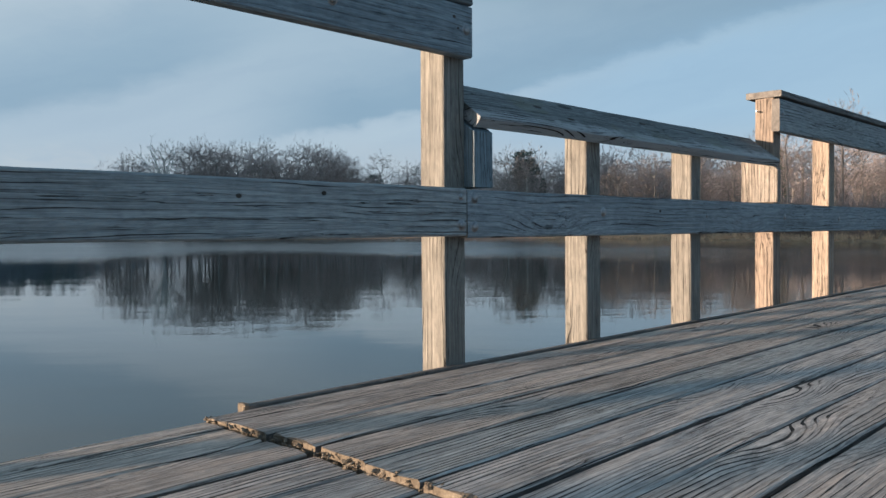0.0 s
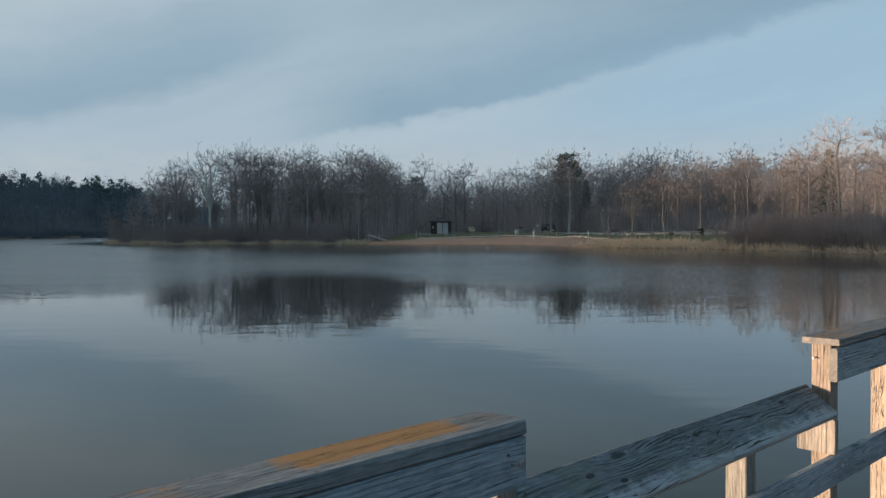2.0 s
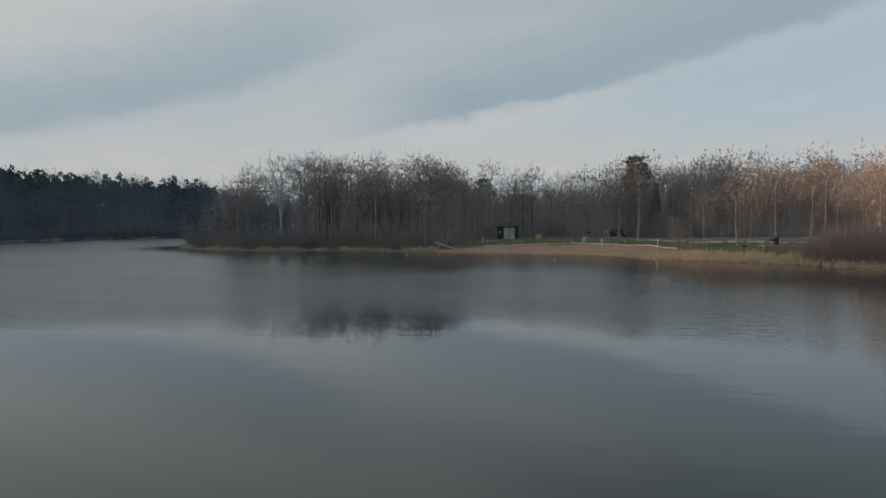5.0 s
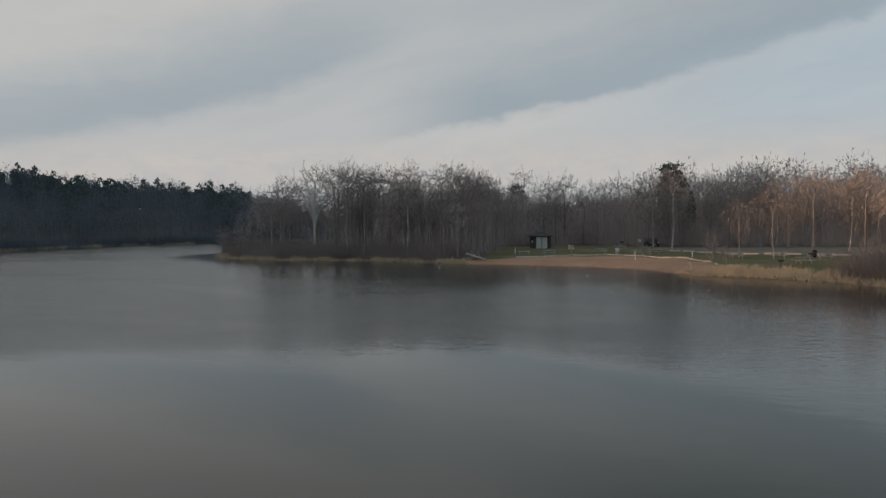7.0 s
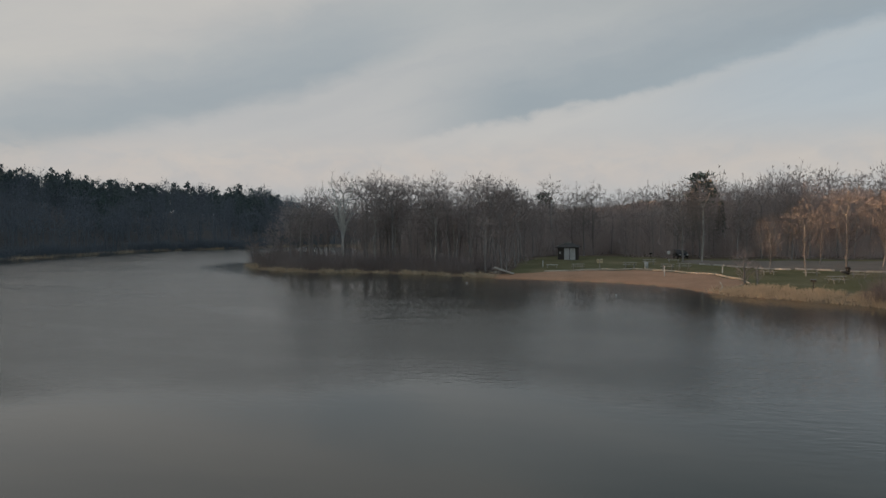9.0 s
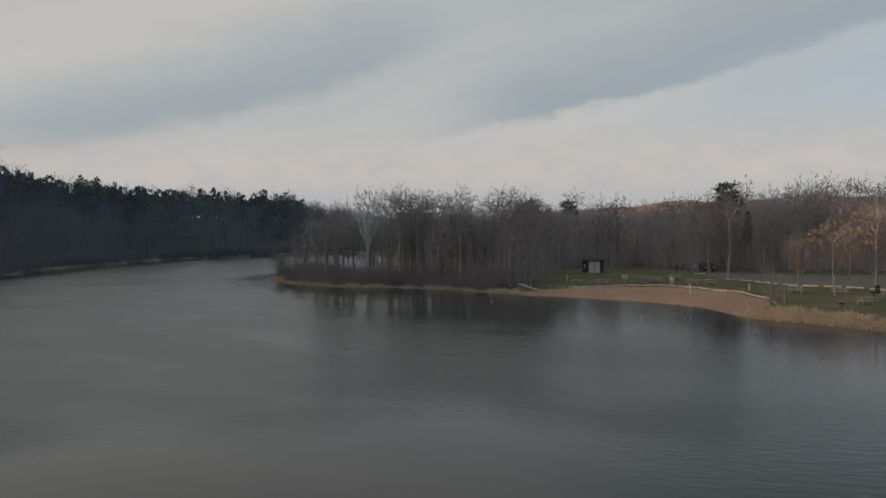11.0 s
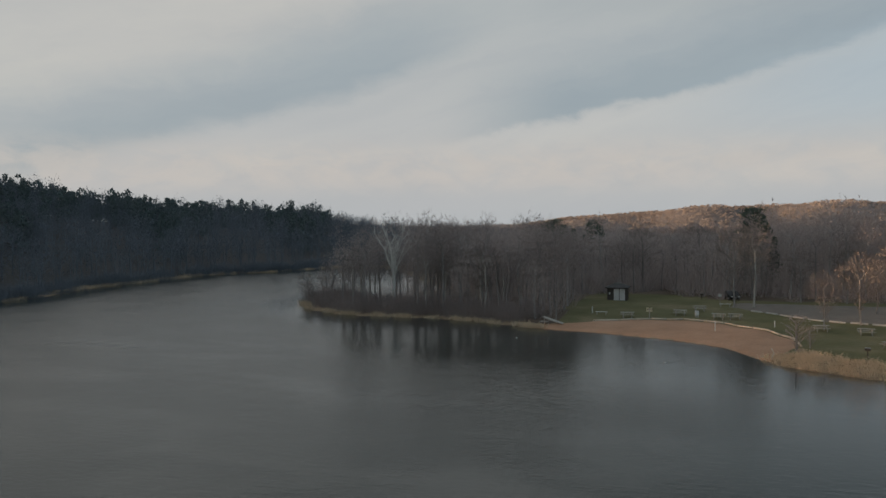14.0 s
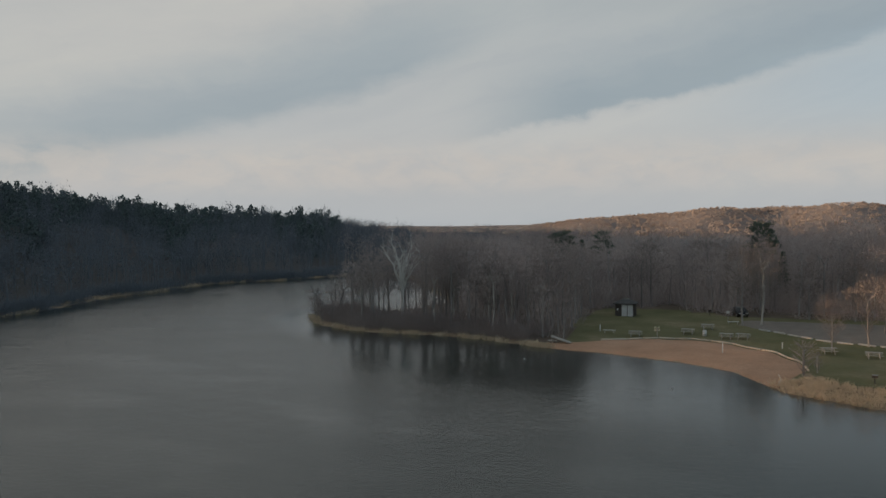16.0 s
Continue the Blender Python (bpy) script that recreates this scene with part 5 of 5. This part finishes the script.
def dock_ramp(m):
    """A stored dock section propped up on a low trestle."""
    top = empty("dock_ramp", m)
    tagged(top, "grey dock section propped on trestles at the shore", "dock section")
    for i in range(8):
        y = -0.62 + 0.156 * i
        bm = boxed((-1.9, y, -0.02), (1.9, y + 0.14, 0.02), 0.004)
        ob = part("plank", bm, GREY_BOARD, top)
        ob.matrix_basis = Matrix.Translation((0.2, 0, 0.78)) @ Matrix.Rotation(radians(17), 4, "Y")
    for y in (-0.6, 0.56):
        ob = part("side_beam", boxed((-1.9, y, -0.16), (1.9, y + 0.05, -0.02), 0.004), GREY_BOARD, top)
        ob.matrix_basis = Matrix.Translation((0.2, 0, 0.78)) @ Matrix.Rotation(radians(17), 4, "Y")
        bm = bmesh.new()
        rod(bm, (-1.35, y + 0.02, -0.2), (-1.35, y + 0.02, 1.16), 0.05, 0.05, 6)
        part("post", bm, GREY_BOARD, top)
        bm = bmesh.new()
        rod(bm, (-0.6, y + 0.02, -0.2), (-0.6, y + 0.02, 0.9), 0.05, 0.05, 6)
        part("post", bm, GREY_BOARD, top)
    part("step", boxed((-2.2, -0.6, 0.42), (-0.8, 0.6, 0.48), 0.005), GREY_BOARD, top)
    return top


dock_ramp(turned(-17.9, 110.6, -6) @ Matrix.Scale(0.78, 4))


def beach_border():
    """Half-sunk pale logs round the upper edge of the sand."""
    top = empty("beach_border", Matrix.Identity(4))
    tagged(top, "row of pale half-buried logs edging the sand", "log border")
    r = random.Random(8)
    line = BEACH_TOP[2:]
    for (ax, ay), (bx, by) in zip(line, line[1:]):
        n = max(1, round(math.hypot(bx - ax, by - ay) / 2.5))
        for i in range(n):
            p, q = (ax + (bx - ax) * i / n, ay + (by - ay) * i / n), (ax + (bx - ax) * (i + 0.97) / n, ay + (by - ay) * (i + 0.97) / n)
            a, b = spot(*p, 0.10), spot(*q, 0.10)
            bm = bmesh.new()
            rod(bm, a, b, r.uniform(0.11, 0.14), r.uniform(0.10, 0.13), 10)
            part("log", bm, LOG_WOOD, top, "", True)


beach_border()


def wheel_stops():
    first = None
    line = ROAD_NEAR[1:7]
    for (ax, ay), (bx, by) in zip(line, line[1:]):
        n = max(1, round(math.hypot(bx - ax, by - ay) / 2.9))
        a = math.degrees(math.atan2(by - ay, bx - ax))
        for i in range(n):
            k = (i + 0.5) / n
            m = turned(ax + (bx - ax) * k, ay + (by - ay) * k, a, 0.04)
            if first is None:
                bm = boxed((-1.1, -0.12, -0.06), (1.1, 0.12, 0.16), 0.035)
                first = part("wheel_stop", bm, CONCRETE)
                first.matrix_basis = m
                tagged(first, "pale concrete wheel stop along the car park", "wheel stop", "wheel stops by the car park")
            else:
                copy_thing(first, m)


wheel_stops()


def twin_sign(m):
    top = empty("beach_sign", m)
    tagged(top, "pair of small yellow notices on a post", "sign")
    part("post", boxed((-0.06, -0.06, -0.3), (0.06, 0.06, 1.35), 0.008), GREY_BOARD, top)
    for x in (-0.42, 0.10):
        panel = part("panel", boxed((x, -0.10, 0.85), (x + 0.32, -0.065, 1.45), 0.008), YELLOW_SIGN, top)
        part("writing", boxed((x + 0.05, -0.106, 1.10), (x + 0.27, -0.101, 1.16)), DARK_BOARD, panel)
        part("writing", boxed((x + 0.05, -0.106, 1.22), (x + 0.27, -0.101, 1.28)), DARK_BOARD, panel)


twin_sign(turned(-5.0, 117.2, 0))


def litter_bin(m, mat, label):
    top = empty("litter_bin", m)
    tagged(top, label, "litter bin", "litter bins")
    bm = bmesh.new()
    rod(bm, (0, 0, -0.05), (0, 0, 0.82), 0.27, 0.29, 16)
    part("barrel", bm, mat, top, "", True)
    bm = bmesh.new()
    rod(bm, (0, 0, 0.822), (0, 0, 0.90), 0.31, 0.22, 16)
    part("lid", bm, mat, top, "", True)
    for z in (0.25, 0.55):
        bm = bmesh.new()
        rod(bm, (0, 0, z), (0, 0, z + 0.03), 0.295, 0.295, 16)
        part("hoop", bm, GREY_BOARD, top)


RUST = rough("rusty_brown_paint", [(0.030, 0.025, 0.022), (0.055, 0.045, 0.040)], 1.0, 0.004, 9.0)
litter_bin(turned(1.5, 118.8, 0), WHITE_PAINT, "white litter bin on the lawn")
litter_bin(turned(25.2, 106.8, 0), RUST, "rust-brown litter bin beside the picnic tables")


def beach_pole(x, y, h, label):
    top = empty("marker_post", turned(x, y, 0))
    tagged(top, label, "post", "white marker posts")
    bm = bmesh.new()
    rod(bm, (0, 0, -0.4), (0, 0, h), 0.075, 0.07, 12)
    part("shaft", bm, WHITE_PAINT, top, "", True)
    bm = bmesh.new()
    rod(bm, (0, 0, h + 0.002), (0, 0, h + 0.07), 0.085, 0.05, 12)
    part("cap", bm, WHITE_PAINT, top, "", True)


beach_pole(3.6, 106.3, 1.3, "slim white post standing in the sand")
beach_pole(11.0, 110.0, 0.75, "short white marker post on the lawn")
beach_pole(-13.6, 121.5, 0.95, "white marker post near the changing house")


def bench(m, label):
    top = empty("bench", m)
    tagged(top, label, "bench", "benches")
    part("seat", boxed((-0.9, -0.16, 0.42), (0.9, 0.16, 0.48), 0.008), WHITE_PAINT, top)
    for x in (-0.7, 0.62):
        part("leg", boxed((x, -0.12, -0.1), (x + 0.08, 0.12, 0.42), 0.006), GREY_BOARD, top)


bench(turned(-12.0, 119.2, -3), "low white plank bench on the grass")
bench(turned(5.9, 133.0, 4), "low pale bench near the tree trunks")


def grill(m):
    top = empty("grill", m)
    tagged(top, "dark iron park grill on a post", "grill")
    bm = bmesh.new()
    rod(bm, (0, 0, -0.2), (0, 0, 0.72), 0.05, 0.05, 8)
    part("post", bm, DARK_BOARD, top)
    bm = boxed((-0.28, -0.2, 0.72), (0.28, 0.2, 0.98), 0.02)
    part("firebox", bm, DARK_BOARD, top)
    part("grate", boxed((-0.27, -0.24, 0.985), (0.27, 0.24, 1.0), 0.004), BOLT_STEEL, top)


grill(turned(23.0, 99.0, 20))
grill(turned(17.9, 89.5, -10))
grill(turned(2.5, 143.0, 0))


def parked_car(m):
    """A dark estate car among the trunks."""
    top = empty("car", m)
    tagged(top, "dark parked car among the tree trunks", "car")
    side = [(-2.1, 0.35), (2.1, 0.35), (2.15, 0.75), (1.45, 0.95), (0.75, 1.45), (-1.5, 1.48), (-2.05, 0.95)]
    bm = bmesh.new()
    a = [bm.verts.new((x, -0.82 + (0.12 if z > 1.2 else 0), z)) for x, z in side]
    b = [bm.verts.new((x, 0.82 - (0.12 if z > 1.2 else 0), z)) for x, z in side]
    bm.faces.new(a), bm.faces.new(b[::-1])
    for i in range(len(side)):
        bm.faces.new((a[i], b[i], b[(i + 1) % len(side)], a[(i + 1) % len(side)]))
    bmesh.ops.recalc_face_normals(bm, faces=bm.faces)
    bmesh.ops.bevel(bm, geom=list(bm.edges), offset=0.07, segments=2, affect="EDGES")
    part("body", bm, DARK_PAINT, top, "", True)
    for x in (-1.3, 1.3):
        for y in (-0.80, 0.80):
            w = bmesh.new()
            rod(w, (x, y - 0.1, 0.32), (x, y + 0.1, 0.32), 0.32, 0.32, 16)
            tyre = part("wheel", w, DARK_BOARD, top)
            w = bmesh.new()
            rod(w, (x, y - 0.115, 0.32), (x, y + 0.115, 0.32), 0.19, 0.19, 12)
            part("rim", w, BOLT_STEEL, tyre)
    for y in (-0.62, 0.62):
        part("lamp", boxed((2.10, y - 0.17, 0.62), (2.19, y + 0.17, 0.76), 0.02), WHITE_PAINT, top, "pale lamp glass")
    part("number_plate", boxed((2.155, -0.26, 0.44), (2.175, 0.26, 0.55), 0.004), WHITE_PAINT, top)


parked_car(turned(7.4, 143.0, -78))


def notice(m):
    top = empty("notice_sign", m)
    tagged(top, "small white notice on a post by the trees", "sign")
    part("post", boxed((-0.04, -0.04, -0.2), (0.04, 0.04, 1.5), 0.005), GREY_BOARD, top)
    part("panel", boxed((-0.25, -0.075, 1.1), (0.25, -0.045, 1.55), 0.005), WHITE_PAINT, top)


notice(turned(5.3, 138.0, 0))


def buoy(x, y, mat, label):
    top = empty("buoy", Matrix.Translation((x, y, 0.0)))
    tagged(top, label, "buoy", "swimming buoys")
    bm = bmesh.new()
    bmesh.ops.create_uvsphere(bm, u_segments=16, v_segments=10, radius=0.10, matrix=Matrix.Translation((0, 0, 0.04)) @ Matrix.Diagonal((1, 1, 1.2, 1)))
    part("float", bm, mat, top, "", True)
    bm = bmesh.new()
    rod(bm, (0, 0, 0.155), (0, 0, 0.20), 0.02, 0.015, 8)
    part("eye", bm, BOLT_STEEL, top)


buoy(-20.4, 98.0, WHITE_PAINT, "white round swimming buoy on the water")
buoy(-1.9, 84.1, WHITE_PAINT, "white round swimming buoy on the water")


def driftwood(pts, r0, label):
    bm = bmesh.new()
    for a, b in zip(pts, pts[1:]):
        rod(bm, a, b, r0, r0 * 0.8, 8)
        r0 *= 0.8
    ob = part("driftwood", bm, LOG_WOOD, None, "", True)
    tagged(ob, label, "driftwood", "driftwood at the shore")


driftwood([spot(8.6, 88.0, 0.05), spot(8.9, 88.6, 0.55), spot(8.7, 89.0, 1.0)], 0.08, "broken grey snag leaning at the water's edge")
